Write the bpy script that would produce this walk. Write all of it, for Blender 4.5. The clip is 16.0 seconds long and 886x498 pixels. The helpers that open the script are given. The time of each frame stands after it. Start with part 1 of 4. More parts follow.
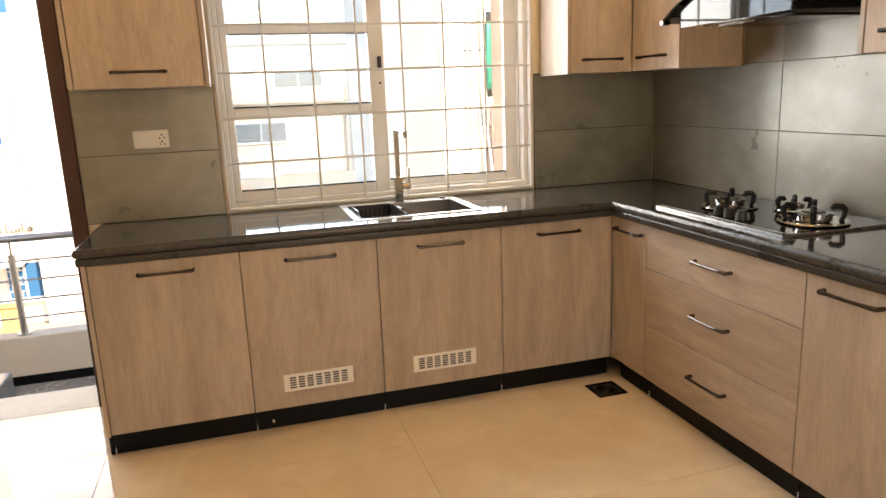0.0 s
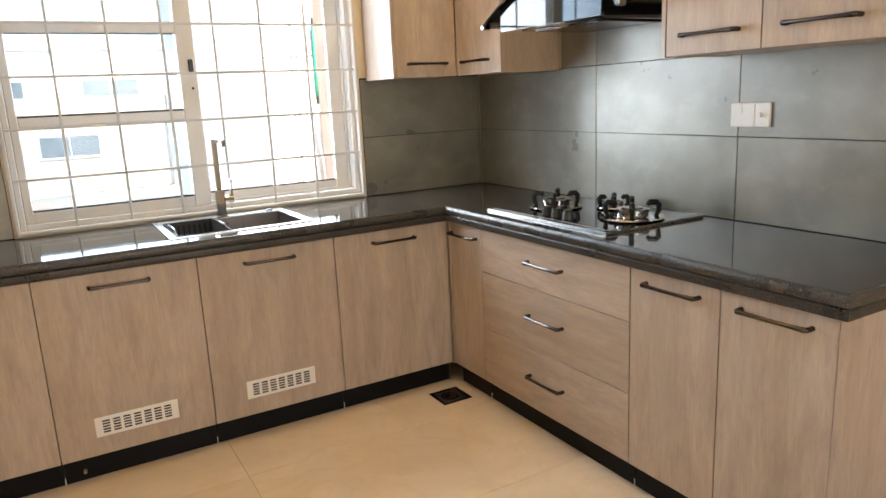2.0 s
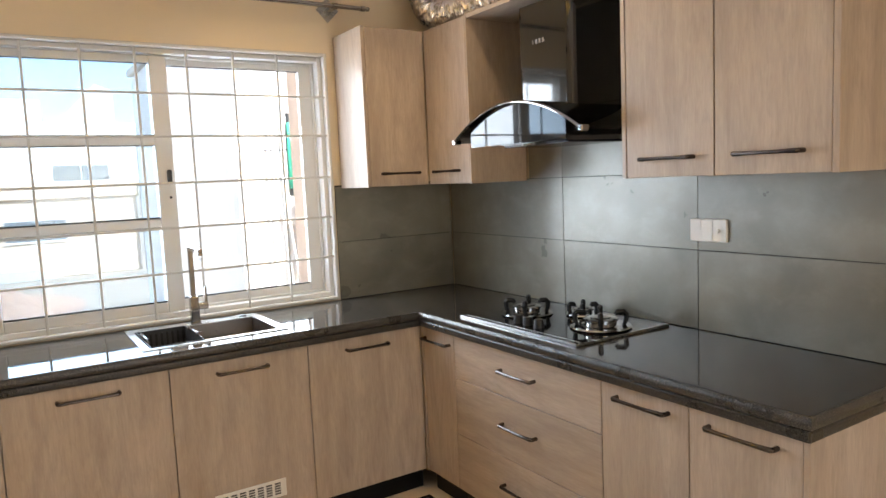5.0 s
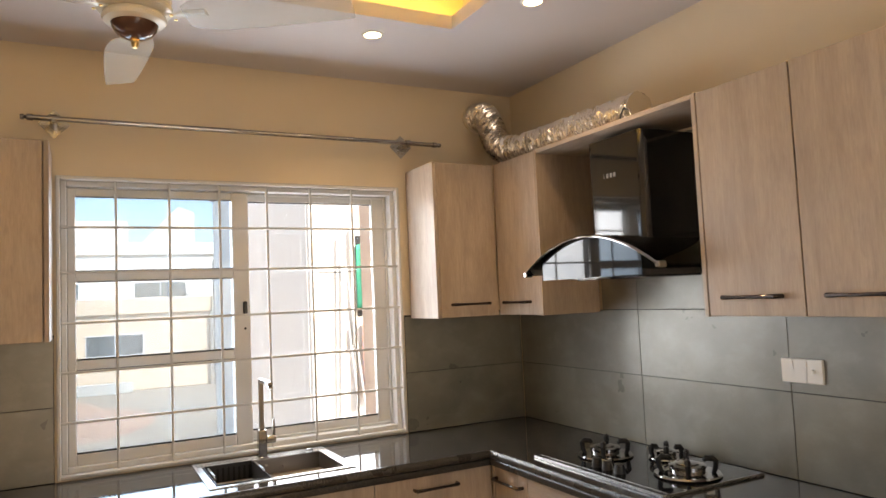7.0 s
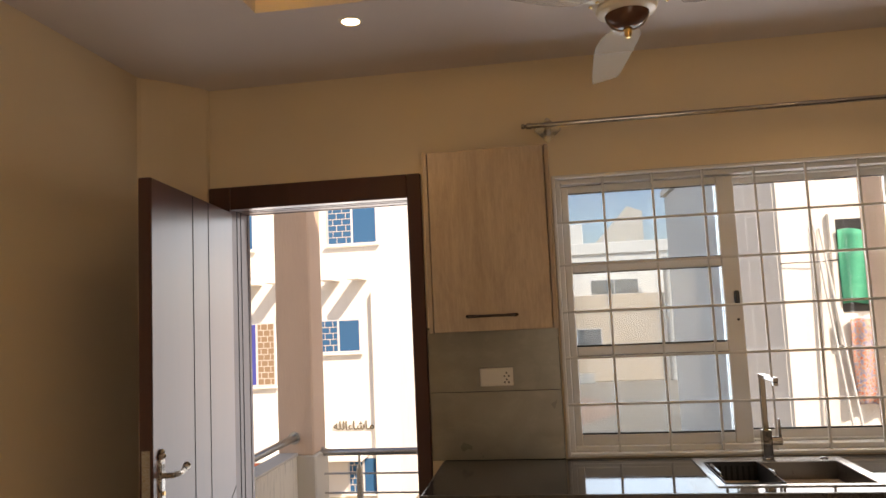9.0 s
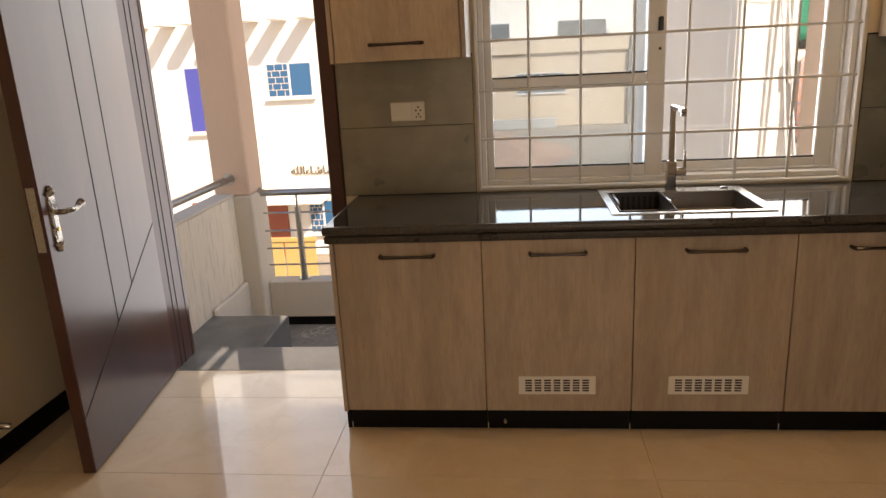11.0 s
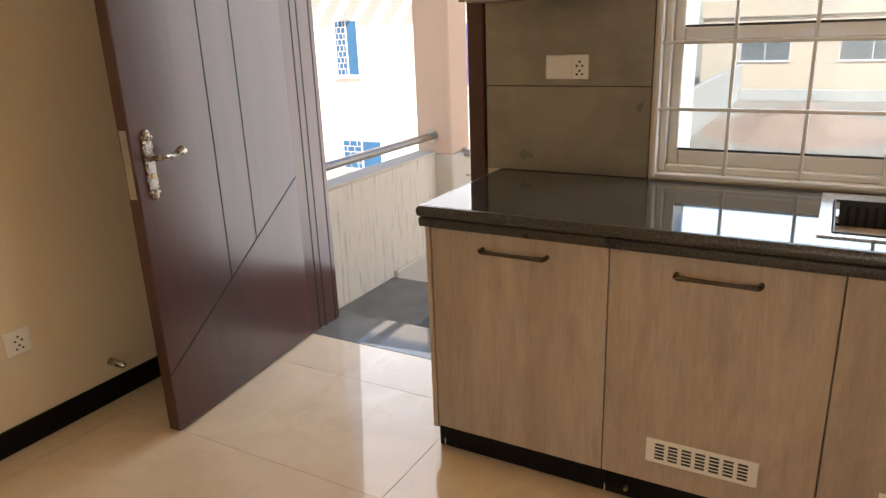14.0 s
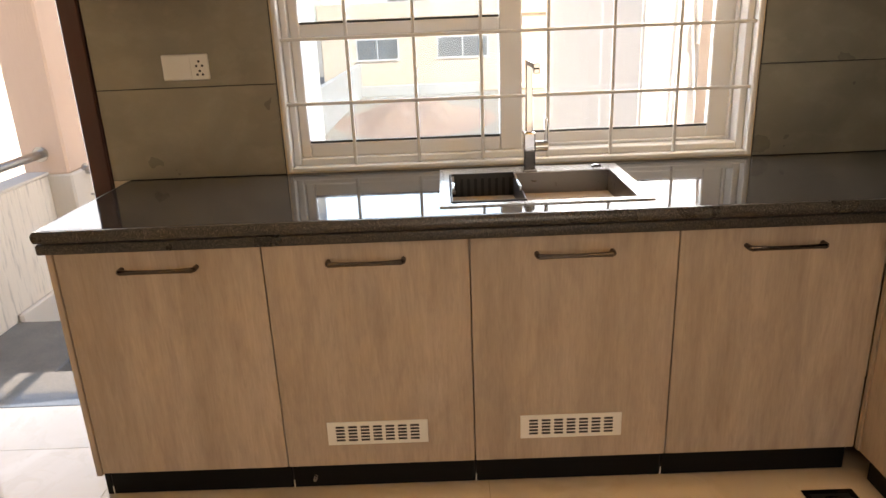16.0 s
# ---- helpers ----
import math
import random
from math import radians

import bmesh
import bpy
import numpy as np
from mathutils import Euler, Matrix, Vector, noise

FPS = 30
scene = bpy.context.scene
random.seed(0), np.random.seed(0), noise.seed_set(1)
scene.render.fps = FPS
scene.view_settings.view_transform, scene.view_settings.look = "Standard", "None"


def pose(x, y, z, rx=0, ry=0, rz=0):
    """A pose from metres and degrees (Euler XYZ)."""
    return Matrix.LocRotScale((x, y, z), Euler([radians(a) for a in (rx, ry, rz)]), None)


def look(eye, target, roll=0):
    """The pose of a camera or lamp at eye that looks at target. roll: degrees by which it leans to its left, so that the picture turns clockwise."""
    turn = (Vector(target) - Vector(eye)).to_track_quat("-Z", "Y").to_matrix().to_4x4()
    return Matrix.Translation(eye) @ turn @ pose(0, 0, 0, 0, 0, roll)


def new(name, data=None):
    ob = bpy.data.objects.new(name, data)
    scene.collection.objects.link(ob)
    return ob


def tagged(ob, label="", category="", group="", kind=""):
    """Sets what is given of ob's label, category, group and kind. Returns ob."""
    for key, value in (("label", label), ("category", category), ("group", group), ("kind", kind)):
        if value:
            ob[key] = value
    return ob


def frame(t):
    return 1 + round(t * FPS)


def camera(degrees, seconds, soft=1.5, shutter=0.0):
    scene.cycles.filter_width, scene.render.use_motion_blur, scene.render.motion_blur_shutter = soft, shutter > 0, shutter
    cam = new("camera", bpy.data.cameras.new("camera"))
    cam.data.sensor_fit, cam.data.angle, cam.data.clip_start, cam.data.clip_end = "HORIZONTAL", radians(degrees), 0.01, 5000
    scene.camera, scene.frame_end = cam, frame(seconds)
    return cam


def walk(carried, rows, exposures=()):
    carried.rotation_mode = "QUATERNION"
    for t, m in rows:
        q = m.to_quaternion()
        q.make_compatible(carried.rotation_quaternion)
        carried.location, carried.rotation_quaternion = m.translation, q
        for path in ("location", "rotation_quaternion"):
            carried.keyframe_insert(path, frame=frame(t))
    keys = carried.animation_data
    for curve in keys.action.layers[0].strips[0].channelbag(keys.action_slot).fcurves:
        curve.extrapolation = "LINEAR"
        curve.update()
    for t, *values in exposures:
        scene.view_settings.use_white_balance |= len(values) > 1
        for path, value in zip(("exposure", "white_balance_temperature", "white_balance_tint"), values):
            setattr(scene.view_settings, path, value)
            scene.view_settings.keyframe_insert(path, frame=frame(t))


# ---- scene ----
cam = camera(65.1, 16.0)
PATH = [
    (0, (-2.279, -3.467, 1.399), (-1.73, -1.593, 0.966), -2.3),
    (0.5, (-2.317, -3.323, 1.397), (-1.764, -1.448, 0.973), -2.6),
    (1, (-2.271, -3.292, 1.378), (-1.633, -1.442, 0.963), -3.0),
    (1.5, (-2.229, -3.332, 1.384), (-1.432, -1.547, 0.962), -2.8),
    (2, (-2.208, -3.372, 1.384), (-1.24, -1.676, 0.953), -2.7),
    (2.5, (-2.204, -3.4, 1.395), (-1.134, -1.766, 0.963), -2.4),
    (3, (-2.222, -3.398, 1.419), (-1.112, -1.791, 0.988), -2.1),
    (3.2, (-2.199, -3.409, 1.44), (-1.099, -1.798, 0.999), -2.4),
    (5.3, (-2.236, -3.401, 1.518), (-1.194, -1.695, 1.457), -2.5),
    (5.5, (-2.221, -3.399, 1.532), (-1.186, -1.689, 1.606), -2.4),
    (6, (-2.213, -3.388, 1.565), (-1.194, -1.672, 1.693), -2.6),
    (6.5, (-2.214, -3.379, 1.582), (-1.235, -1.64, 1.718), -2.7),
    (7, (-2.238, -3.356, 1.582), (-1.313, -1.588, 1.718), -2.5),
    (7.5, (-2.308, -3.309, 1.593), (-1.63, -1.433, 1.743), -2.3),
    (8, (-2.356, -3.269, 1.595), (-2.136, -1.288, 1.761), -2.3),
    (8.5, (-2.407, -3.245, 1.569), (-2.548, -1.257, 1.743), -2.4),
    (9, (-2.394, -3.236, 1.557), (-2.676, -1.265, 1.741), -2.6),
    (9.5, (-2.367, -3.217, 1.53), (-2.639, -1.243, 1.702), -2.7),
    (10, (-2.34, -3.223, 1.521), (-2.539, -1.234, 1.439), -2.6),
    (10.2, (-2.307, -3.227, 1.541), (-2.471, -1.255, 1.251), -2.6),
    (12.3, (-1.939, -2.639, 1.369), (-2.393, -0.789, 0.759), -2.8),
    (12.5, (-1.903, -2.572, 1.377), (-2.405, -0.735, 0.768), -2.7),
    (13, (-1.814, -2.461, 1.392), (-2.461, -0.664, 0.797), -2.2),
    (13.5, (-1.796, -2.389, 1.402), (-2.735, -0.727, 0.808), -1.9),
    (14, (-1.801, -2.381, 1.401), (-2.745, -0.727, 0.793), -2.2),
    (14.5, (-1.81, -2.395, 1.382), (-2.402, -0.585, 0.771), -2.4),
    (15, (-1.791, -2.376, 1.385), (-2.274, -0.533, 0.775), -2.1),
    (15.5, (-1.787, -2.381, 1.382), (-2.145, -0.515, 0.759), -2.5),
    (16, (-1.787, -2.376, 1.384), (-1.805, -0.48, 0.746), -2.4),
]
EXPOSURES = [(0, 1.78, 7700, 17), (1.0, 1.80, 7000, 14), (3.0, 2.10, 6250, 12), (5.5, 1.62, 6300, 12), (6.1, 1.50, 6900, 16), (7.0, 1.34, 7100, 17), (7.6, 1.28, 6800, 17), (8.3, 0.70, 7500, 21), (9.5, 0.44, 8300, 21), (10.2, 0.34, 8900, 25), (11.4, 0.95, 7700, 18), (12.5, 1.20, 7500, 17), (14.5, 1.25, 7400, 17), (15.4, 1.18, 7100, 15), (16, 1.48, 7600, 19)]
walk(cam, [(t, look(eye, target, roll)) for t, eye, target, roll in PATH], EXPOSURES)

# ---- sky, sun and lamps ----
SUN_WAY = Vector((-0.52, 0.55, -0.66)).normalized()
world = bpy.data.worlds.new("sky")
scene.world = world
world.use_nodes = True
wn = world.node_tree.nodes
sky = wn.new("ShaderNodeTexSky")
sky.sky_type = "NISHITA"
sky.sun_disc = False
sky.dust_density = 1.0
sky.sun_elevation = math.asin(-SUN_WAY.z)
sky.sun_rotation = math.atan2(-SUN_WAY.x, -SUN_WAY.y)
world.node_tree.links.new(sky.outputs[0], wn["Background"].inputs[0])
wn["Background"].inputs[1].default_value = 0.15


def lamp(name, kind, m, energy, color=(1, 1, 1), **more):
    data = bpy.data.lights.new(name, kind)
    data.energy, data.color = energy, color
    for key, value in more.items():
        if key == "angle":
            data.angle = value
        elif key == "size":
            data.shape, data.size, data.size_y = "RECTANGLE", value[0], value[1]
        elif key == "spot":
            data.spot_size, data.spot_blend, data.shadow_soft_size = value
        elif key == "soft":
            data.shadow_soft_size = value
    ob = new(name, data)
    ob.matrix_world = m
    return ob


lamp("sun", "SUN", look((0, 0, 20), Vector((0, 0, 20)) + SUN_WAY), 5.0, (1.0, 0.95, 0.87), angle=radians(0.5))
# lamps standing in for the sky's light in kitchen window and balcony door
lamp("window_skylight", "AREA", look((-1.53, 0.30, 1.53), (-1.53, -2, 1.2)), 25, (0.79, 0.90, 1.0), size=(1.5, 1.2))
lamp("door_skylight", "AREA", look((-3.47, 0.33, 1.15), (-3.2, -2, 0.95)), 6.5, (0.72, 0.86, 1.0), size=(0.86, 1.9))
# added fill lamp in an assumed opening of the unseen rear wall
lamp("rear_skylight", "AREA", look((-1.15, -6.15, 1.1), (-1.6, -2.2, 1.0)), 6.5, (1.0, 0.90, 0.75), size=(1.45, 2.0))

# ---- materials ----
class Mat:
    """A node material with a small helper for each node."""

    def __init__(self, name, rough=0.5, metal=0.0, color=(0.5, 0.5, 0.5)):
        self.m = bpy.data.materials.new(name)
        self.m.use_nodes = True
        self.t = self.m.node_tree
        self.p = self.t.nodes["Principled BSDF"]
        self.p.inputs["Base Color"].default_value = (*color, 1)
        self.p.inputs["Roughness"].default_value = rough
        self.p.inputs["Metallic"].default_value = metal

    def node(self, kind, **inputs):
        n = self.t.nodes.new(kind)
        for key, value in inputs.items():
            self.put(n.inputs[key.replace("_", " ")], value)
        return n

    def put(self, socket, value):
        if isinstance(value, bpy.types.NodeSocket):
            self.t.links.new(value, socket)
        else:
            socket.default_value = value

    def where(self, scale=(1, 1, 1), shift=True):
        """Object coordinates, stretched, moved by chance from object to object."""
        coord = self.node("ShaderNodeTexCoord").outputs["Object"]
        mapping = self.node("ShaderNodeMapping", Vector=coord, Scale=scale)
        if shift:
            rnd = self.node("ShaderNodeObjectInfo").outputs["Random"]
            mul = self.node("ShaderNodeMath", Value=rnd)
            mul.operation = "MULTIPLY"
            mul.inputs[1].default_value = 37.0
            comb = self.node("ShaderNodeCombineXYZ", X=mul.outputs[0], Y=mul.outputs[0], Z=mul.outputs[0])
            self.put(mapping.inputs["Location"], comb.outputs[0])
        return mapping.outputs[0]

    def noise(self, scale, detail=4, stretch=(1, 1, 1), rough=0.5, shift=True, warp=0.0):
        n = self.node("ShaderNodeTexNoise", Vector=self.where(stretch, shift), Scale=scale, Detail=detail, Roughness=rough, Distortion=warp)
        return n.outputs["Fac"]

    def ramp(self, fac, *stops):
        r = self.node("ShaderNodeValToRGB", Fac=fac)
        els = r.color_ramp.elements
        while len(els) < len(stops):
            els.new(0.5)
        for el, (at, c) in zip(els, stops):
            el.position, el.color = at, (*c, 1) if len(c) == 3 else c
        return r.outputs["Color"]

    def grey(self, fac, lo, hi, a=0.3, b=0.7):
        return self.ramp(fac, (a, (lo,) * 3), (b, (hi,) * 3))

    def mix(self, fac, a, b, how="MIX"):
        n = self.t.nodes.new("ShaderNodeMix")
        n.data_type, n.blend_type = "RGBA", how
        self.put(n.inputs[0], fac)
        self.put(n.inputs[6], (*a, 1) if isinstance(a, tuple) else a)
        self.put(n.inputs[7], (*b, 1) if isinstance(b, tuple) else b)
        return n.outputs[2]

    def bump(self, height, strength=0.2, distance=0.01):
        b = self.node("ShaderNodeBump", Height=height, Strength=strength, Distance=distance)
        self.put(self.p.inputs["Normal"], b.outputs[0])

    def set(self, **inputs):
        for key, value in inputs.items():
            self.put(self.p.inputs[key.replace("_", " ")], (*value, 1) if isinstance(value, tuple) and len(value) == 3 else value)
        return self.m


def wood_laminate(name, stretch, tone=1.0):
    m = Mat(name, 0.42)
    broad = m.noise(2.1, 3, stretch, 0.5, True, 0.9)
    patch = m.noise(4.2, 5, tuple(c * 0.7 + 0.30 for c in stretch), 0.66, True, 1.5)
    streak = m.noise(13.0, 6, stretch, 0.65, True, 0.5)
    brush = m.noise(30.0, 5, tuple(c * 0.8 + 0.12 for c in stretch), 0.7, True, 0.8)
    fine = m.noise(70.0, 4, stretch, 0.65)
    base = m.ramp(broad, (0.30, (0.38 * tone, 0.295 * tone, 0.222 * tone)), (0.50, (0.465 * tone, 0.370 * tone, 0.285 * tone)), (0.70, (0.53 * tone, 0.435 * tone, 0.350 * tone)))
    col = m.mix(m.grey(patch, 0.0, 0.72, 0.44, 0.70), base, (0.34 * tone, 0.262 * tone, 0.205 * tone))
    col = m.mix(0.26, col, m.ramp(streak, (0.35, (0.35 * tone, 0.27 * tone, 0.21 * tone)), (0.65, (0.56 * tone, 0.465 * tone, 0.38 * tone))))
    col = m.mix(m.grey(brush, 0.22, 0.0, 0.36, 0.47), col, (0.29 * tone, 0.225 * tone, 0.18 * tone))
    col = m.mix(0.10, col, m.grey(fine, 0.1, 0.9), "OVERLAY")
    m.bump(fine, 0.03, 0.002)
    return m.set(Base_Color=col, Roughness=m.grey(patch, 0.32, 0.46))


WOOD = wood_laminate("pale_wood_laminate", (2.2, 2.2, 0.22), 0.95)
WOOD_ACROSS = wood_laminate("pale_wood_laminate_across", (2.2, 0.22, 2.2), 0.95)


def granite(name, dark, light, spark, rough):
    m = Mat(name, rough)
    speck = m.node("ShaderNodeTexVoronoi", Vector=m.where(), Scale=420.0).outputs["Color"]
    grain = m.noise(230, 3, rough=0.7)
    cloud = m.noise(6, 4)
    col = m.mix(m.grey(grain, 0, 1, 0.42, 0.62), dark, light)
    col = m.mix(m.grey(speck, 0, 0.55, 0.72, 0.86), col, spark)
    col = m.mix(0.35, col, m.grey(cloud, 0.3, 0.7), "OVERLAY")
    return m.set(Base_Color=col, Roughness=m.grey(cloud, rough * 0.8, rough * 1.5))


GRANITE = granite("dark_polished_granite", (0.011, 0.0095, 0.009), (0.046, 0.042, 0.038), (0.13, 0.118, 0.10), 0.055)
GRANITE_EDGE = granite("dark_granite_sawn_edge", (0.013, 0.0115, 0.010), (0.066, 0.059, 0.050), (0.19, 0.168, 0.138), 0.26)
GRANITE_LOW = granite("dark_granite_underlay", (0.010, 0.009, 0.008), (0.045, 0.041, 0.036), (0.13, 0.115, 0.095), 0.3)
GRANITE_STEP = granite("grey_granite_step", (0.10, 0.105, 0.105), (0.17, 0.176, 0.173), (0.25, 0.255, 0.25), 0.045)


def backsplash_tile():
    m = Mat("grey_cement_porcelain", 0.4)
    cloud = m.noise(2.0, 3, rough=0.5, warp=0.3)
    haze = m.noise(4.5, 4, rough=0.55, warp=0.2)
    wisp = m.noise(9.0, 5, (1, 1, 1.6), 0.62, warp=0.3)
    speck = m.noise(140, 2)
    col = m.ramp(cloud, (0.25, (0.062, 0.056, 0.042)), (0.75, (0.128, 0.118, 0.093)))
    col = m.mix(m.grey(haze, 0.0, 0.6, 0.38, 0.80), col, (0.190, 0.178, 0.146))
    col = m.mix(m.grey(wisp, 0.0, 0.35, 0.50, 0.72), col, (0.225, 0.212, 0.178))
    col = m.mix(0.05, col, m.grey(speck, 0.2, 0.8), "OVERLAY")
    m.bump(speck, 0.04, 0.002)
    return m.set(Base_Color=col, Roughness=m.grey(haze, 0.26, 0.36, 0.25, 0.75), Specular_IOR_Level=1.0, Coat_Weight=m.grey(haze, 0.75, 1.0, 0.3, 0.7), Coat_Roughness=0.32, Coat_IOR=2.0,
                 Coat_Tint=(1.0, 0.98, 0.90), Specular_Tint=(1.0, 0.97, 0.86))


TILE = backsplash_tile()
GROUT_DARK = Mat("dark_grout", 0.9, 0, (0.03, 0.029, 0.027)).m


def paint(name, color, rough=0.6, depth=0.05):
    m = Mat(name, rough)
    cloud = m.noise(1.3, 4, shift=False)
    c2 = tuple(c * 0.93 for c in color)
    m.bump(m.noise(160, 3, shift=False), depth, 0.003)
    return m.set(Base_Color=m.mix(m.grey(cloud, 0, 1), c2, color))


CREAM = paint("cream_wall_paint", (0.75, 0.635, 0.465))
CEILING = paint("white_ceiling_paint", (0.68, 0.63, 0.62), 0.7)
COVE = paint("cove_paint", (0.78, 0.72, 0.58), 0.6)


def floor_tile():
    m = Mat("cream_polished_porcelain", 0.1)
    cloud = m.noise(2.4, 5, rough=0.55, warp=1.0)
    vein = m.noise(5.0, 6, rough=0.6, warp=2.0)
    col = m.ramp(cloud, (0.3, (0.62, 0.50, 0.36)), (0.6, (0.69, 0.57, 0.42)), (0.75, (0.73, 0.62, 0.48)))
    col = m.mix(m.grey(vein, 0, 0.35, 0.52, 0.6), col, (0.60, 0.47, 0.32))
    return m.set(Base_Color=col, Roughness=m.grey(cloud, 0.035, 0.08), Specular_IOR_Level=0.75)


FLOOR_TILE = floor_tile()
GROUT = Mat("tan_grout", 0.85, 0, (0.44, 0.34, 0.235)).m
BLACK_LAMINATE = Mat("black_kick_board", 0.45, 0, (0.005, 0.0045, 0.0045)).set(Specular_IOR_Level=0.15)


def metal(name, color, rough, spread=0.08, stretch=(1, 1, 1)):
    m = Mat(name, rough, 1.0, color)
    n = m.noise(90, 3, stretch)
    return m.set(Roughness=m.grey(n, max(0.02, rough - spread), rough + spread))


STEEL = metal("brushed_stainless_steel", (0.44, 0.43, 0.41), 0.27, 0.08, (1, 12, 12))
SINK_STEEL = metal("satin_sink_steel", (0.19, 0.18, 0.168), 0.30, 0.03)
CHROME = metal("polished_chrome", (0.40, 0.39, 0.378), 0.06, 0.02)
GUNMETAL = metal("dark_chrome_handle", (0.10, 0.085, 0.078), 0.2, 0.05)
BRASS = metal("polished_brass", (0.75, 0.52, 0.22), 0.2, 0.06)
OLD_BRONZE = metal("antique_bronze", (0.44, 0.385, 0.315), 0.28, 0.1)
FOIL = metal("aluminium_foil", (0.82, 0.79, 0.74), 0.16, 0.06)
CAST_IRON = Mat("black_cast_iron", 0.5, 0, (0.008, 0.008, 0.008)).set(Specular_IOR_Level=0.3)
BLACK_PLASTIC = Mat("black_plastic", 0.35, 0, (0.015, 0.015, 0.016)).m
BLACK_ENAMEL = Mat("black_enamel_steel", 0.06, 0, (0.006, 0.006, 0.006)).set(Specular_IOR_Level=1.0)
BLACK_GLASS = Mat("black_tempered_glass", 0.04, 0, (0.008, 0.008, 0.009)).m
WHITE_PLASTIC = Mat("white_plastic", 0.32, 0, (0.80, 0.78, 0.73)).m
IVORY = Mat("ivory_enamel", 0.25, 0, (0.78, 0.74, 0.64)).m
PVC = paint("white_powder_coat", (0.66, 0.65, 0.63), 0.35, 0.02)
GRILL = paint("white_grille_paint", (0.60, 0.585, 0.56), 0.4, 0.04)
RUBBER = Mat("black_rubber_seal", 0.6, 0, (0.02, 0.02, 0.02)).m
GLOW = Mat("lamp_glow", 0.5, 0, (1, 0.85, 0.6))
GLOW = GLOW.set(Emission_Color=(1.0, 0.72, 0.38), Emission_Strength=9.0)
COVE_GLOW = Mat("cove_strip_glow", 0.5, 0, (1, 0.7, 0.2)).set(Emission_Color=(1.0, 0.62, 0.12), Emission_Strength=6.0)


def glass(name, color, dust=0.0):
    m = Mat(name)
    out = m.t.nodes["Material Output"]
    clear = m.node("ShaderNodeBsdfTransparent", Color=(*color, 1))
    gloss = m.node("ShaderNodeBsdfGlossy", Color=(1, 1, 1, 1), Roughness=0.02)
    fres = m.node("ShaderNodeFresnel", IOR=1.45)
    mixed = m.node("ShaderNodeMixShader", Fac=fres.outputs[0])
    m.t.links.new(clear.outputs[0], mixed.inputs[1])
    m.t.links.new(gloss.outputs[0], mixed.inputs[2])
    last = mixed
    if dust:
        film = m.node("ShaderNodeBsdfDiffuse", Color=(0.7, 0.72, 0.74, 1))
        spots = m.grey(m.noise(3.5, 5), dust * 0.5, dust * 1.5)
        last = m.node("ShaderNodeMixShader", Fac=spots)
        m.t.links.new(mixed.outputs[0], last.inputs[1])
        m.t.links.new(film.outputs[0], last.inputs[2])
    m.t.links.new(last.outputs[0], out.inputs["Surface"])
    return m.m


GLASS = glass("clear_window_glass", (0.97, 0.98, 0.98))
GLASS_DUSTY = glass("dusty_tinted_glass", (0.70, 0.78, 0.84), 0.09)
GLASS_VISOR = glass("smoked_visor_glass", (0.45, 0.45, 0.45))


def mahogany():
    m = Mat("dark_mahogany_veneer", 0.28)
    broad = m.noise(2.0, 4, (3, 3, 0.3), warp=0.6)
    fine = m.noise(30, 4, (3, 3, 0.12), rough=0.65)
    col = m.ramp(broad, (0.3, (0.040, 0.012, 0.009)), (0.7, (0.072, 0.023, 0.016)))
    col = m.mix(0.12, col, m.ramp(fine, (0.35, (0.034, 0.012, 0.010)), (0.65, (0.088, 0.034, 0.025))))
    return m.set(Base_Color=col, Roughness=m.grey(broad, 0.28, 0.295), Coat_Weight=0.3, Coat_Roughness=0.17)


MAHOGANY = mahogany()
# near-black colour standing in for the shade inside the door's grooves
GROOVE_SHADE = Mat("door_groove_shade", 0.7, 0, (0.008, 0.005, 0.005)).m


def plaster(name, color, dirt, relief=0.3, stretch=(1, 1, 1), scale=40, hollow_shade=0.0):
    m = Mat(name, 0.85)
    cloud = m.noise(0.9, 5, (1, 1, 0.5), warp=0.6)
    stain = m.noise(3.0, 6, (2, 2, 0.35), rough=0.65)
    comb = m.noise(scale, 4, stretch, 0.6)
    col = m.mix(m.grey(stain, 0, 0.6, 0.52, 0.78), color, dirt)
    col = m.mix(m.grey(cloud, 0, 0.25), col, tuple(c * 0.8 for c in color))
    # hollows of the combed relief get their shade through darker colour
    if hollow_shade:
        col = m.mix(m.grey(comb, hollow_shade, 0.0, 0.34, 0.46), col, tuple(c * 0.55 for c in color))
    m.bump(comb, relief, 0.012)
    return m.set(Base_Color=col)


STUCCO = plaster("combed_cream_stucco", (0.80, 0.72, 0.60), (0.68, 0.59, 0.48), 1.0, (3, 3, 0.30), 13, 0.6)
PEACH = plaster("peach_plaster", (0.70, 0.51, 0.38), (0.62, 0.44, 0.32), 0.35, (3, 3, 0.5), 30)
OFFWHITE = plaster("off_white_render", (0.66, 0.60, 0.51), (0.55, 0.49, 0.41), 0.2)
FACADE = plaster("white_facade_render", (0.85, 0.81, 0.74), (0.76, 0.70, 0.61), 0.15)
GREY_RENDER = plaster("grey_cement_render", (0.42, 0.41, 0.38), (0.30, 0.29, 0.27), 0.4)
PALE_RENDER = plaster("pale_grey_render", (0.84, 0.82, 0.78), (0.74, 0.72, 0.68), 0.3)
BEIGE_RENDER = plaster("beige_render", (0.60, 0.475, 0.345), (0.46, 0.37, 0.28), 0.3)
GREY_PANE = Mat("grey_window_panes", 0.2, 0, (0.10, 0.115, 0.12)).m
BLUE_PANE = Mat("blue_tinted_panes", 0.12, 0, (0.03, 0.12, 0.25)).m
TAN_PANE = Mat("tan_blind_pane", 0.6, 0, (0.30, 0.20, 0.12)).m
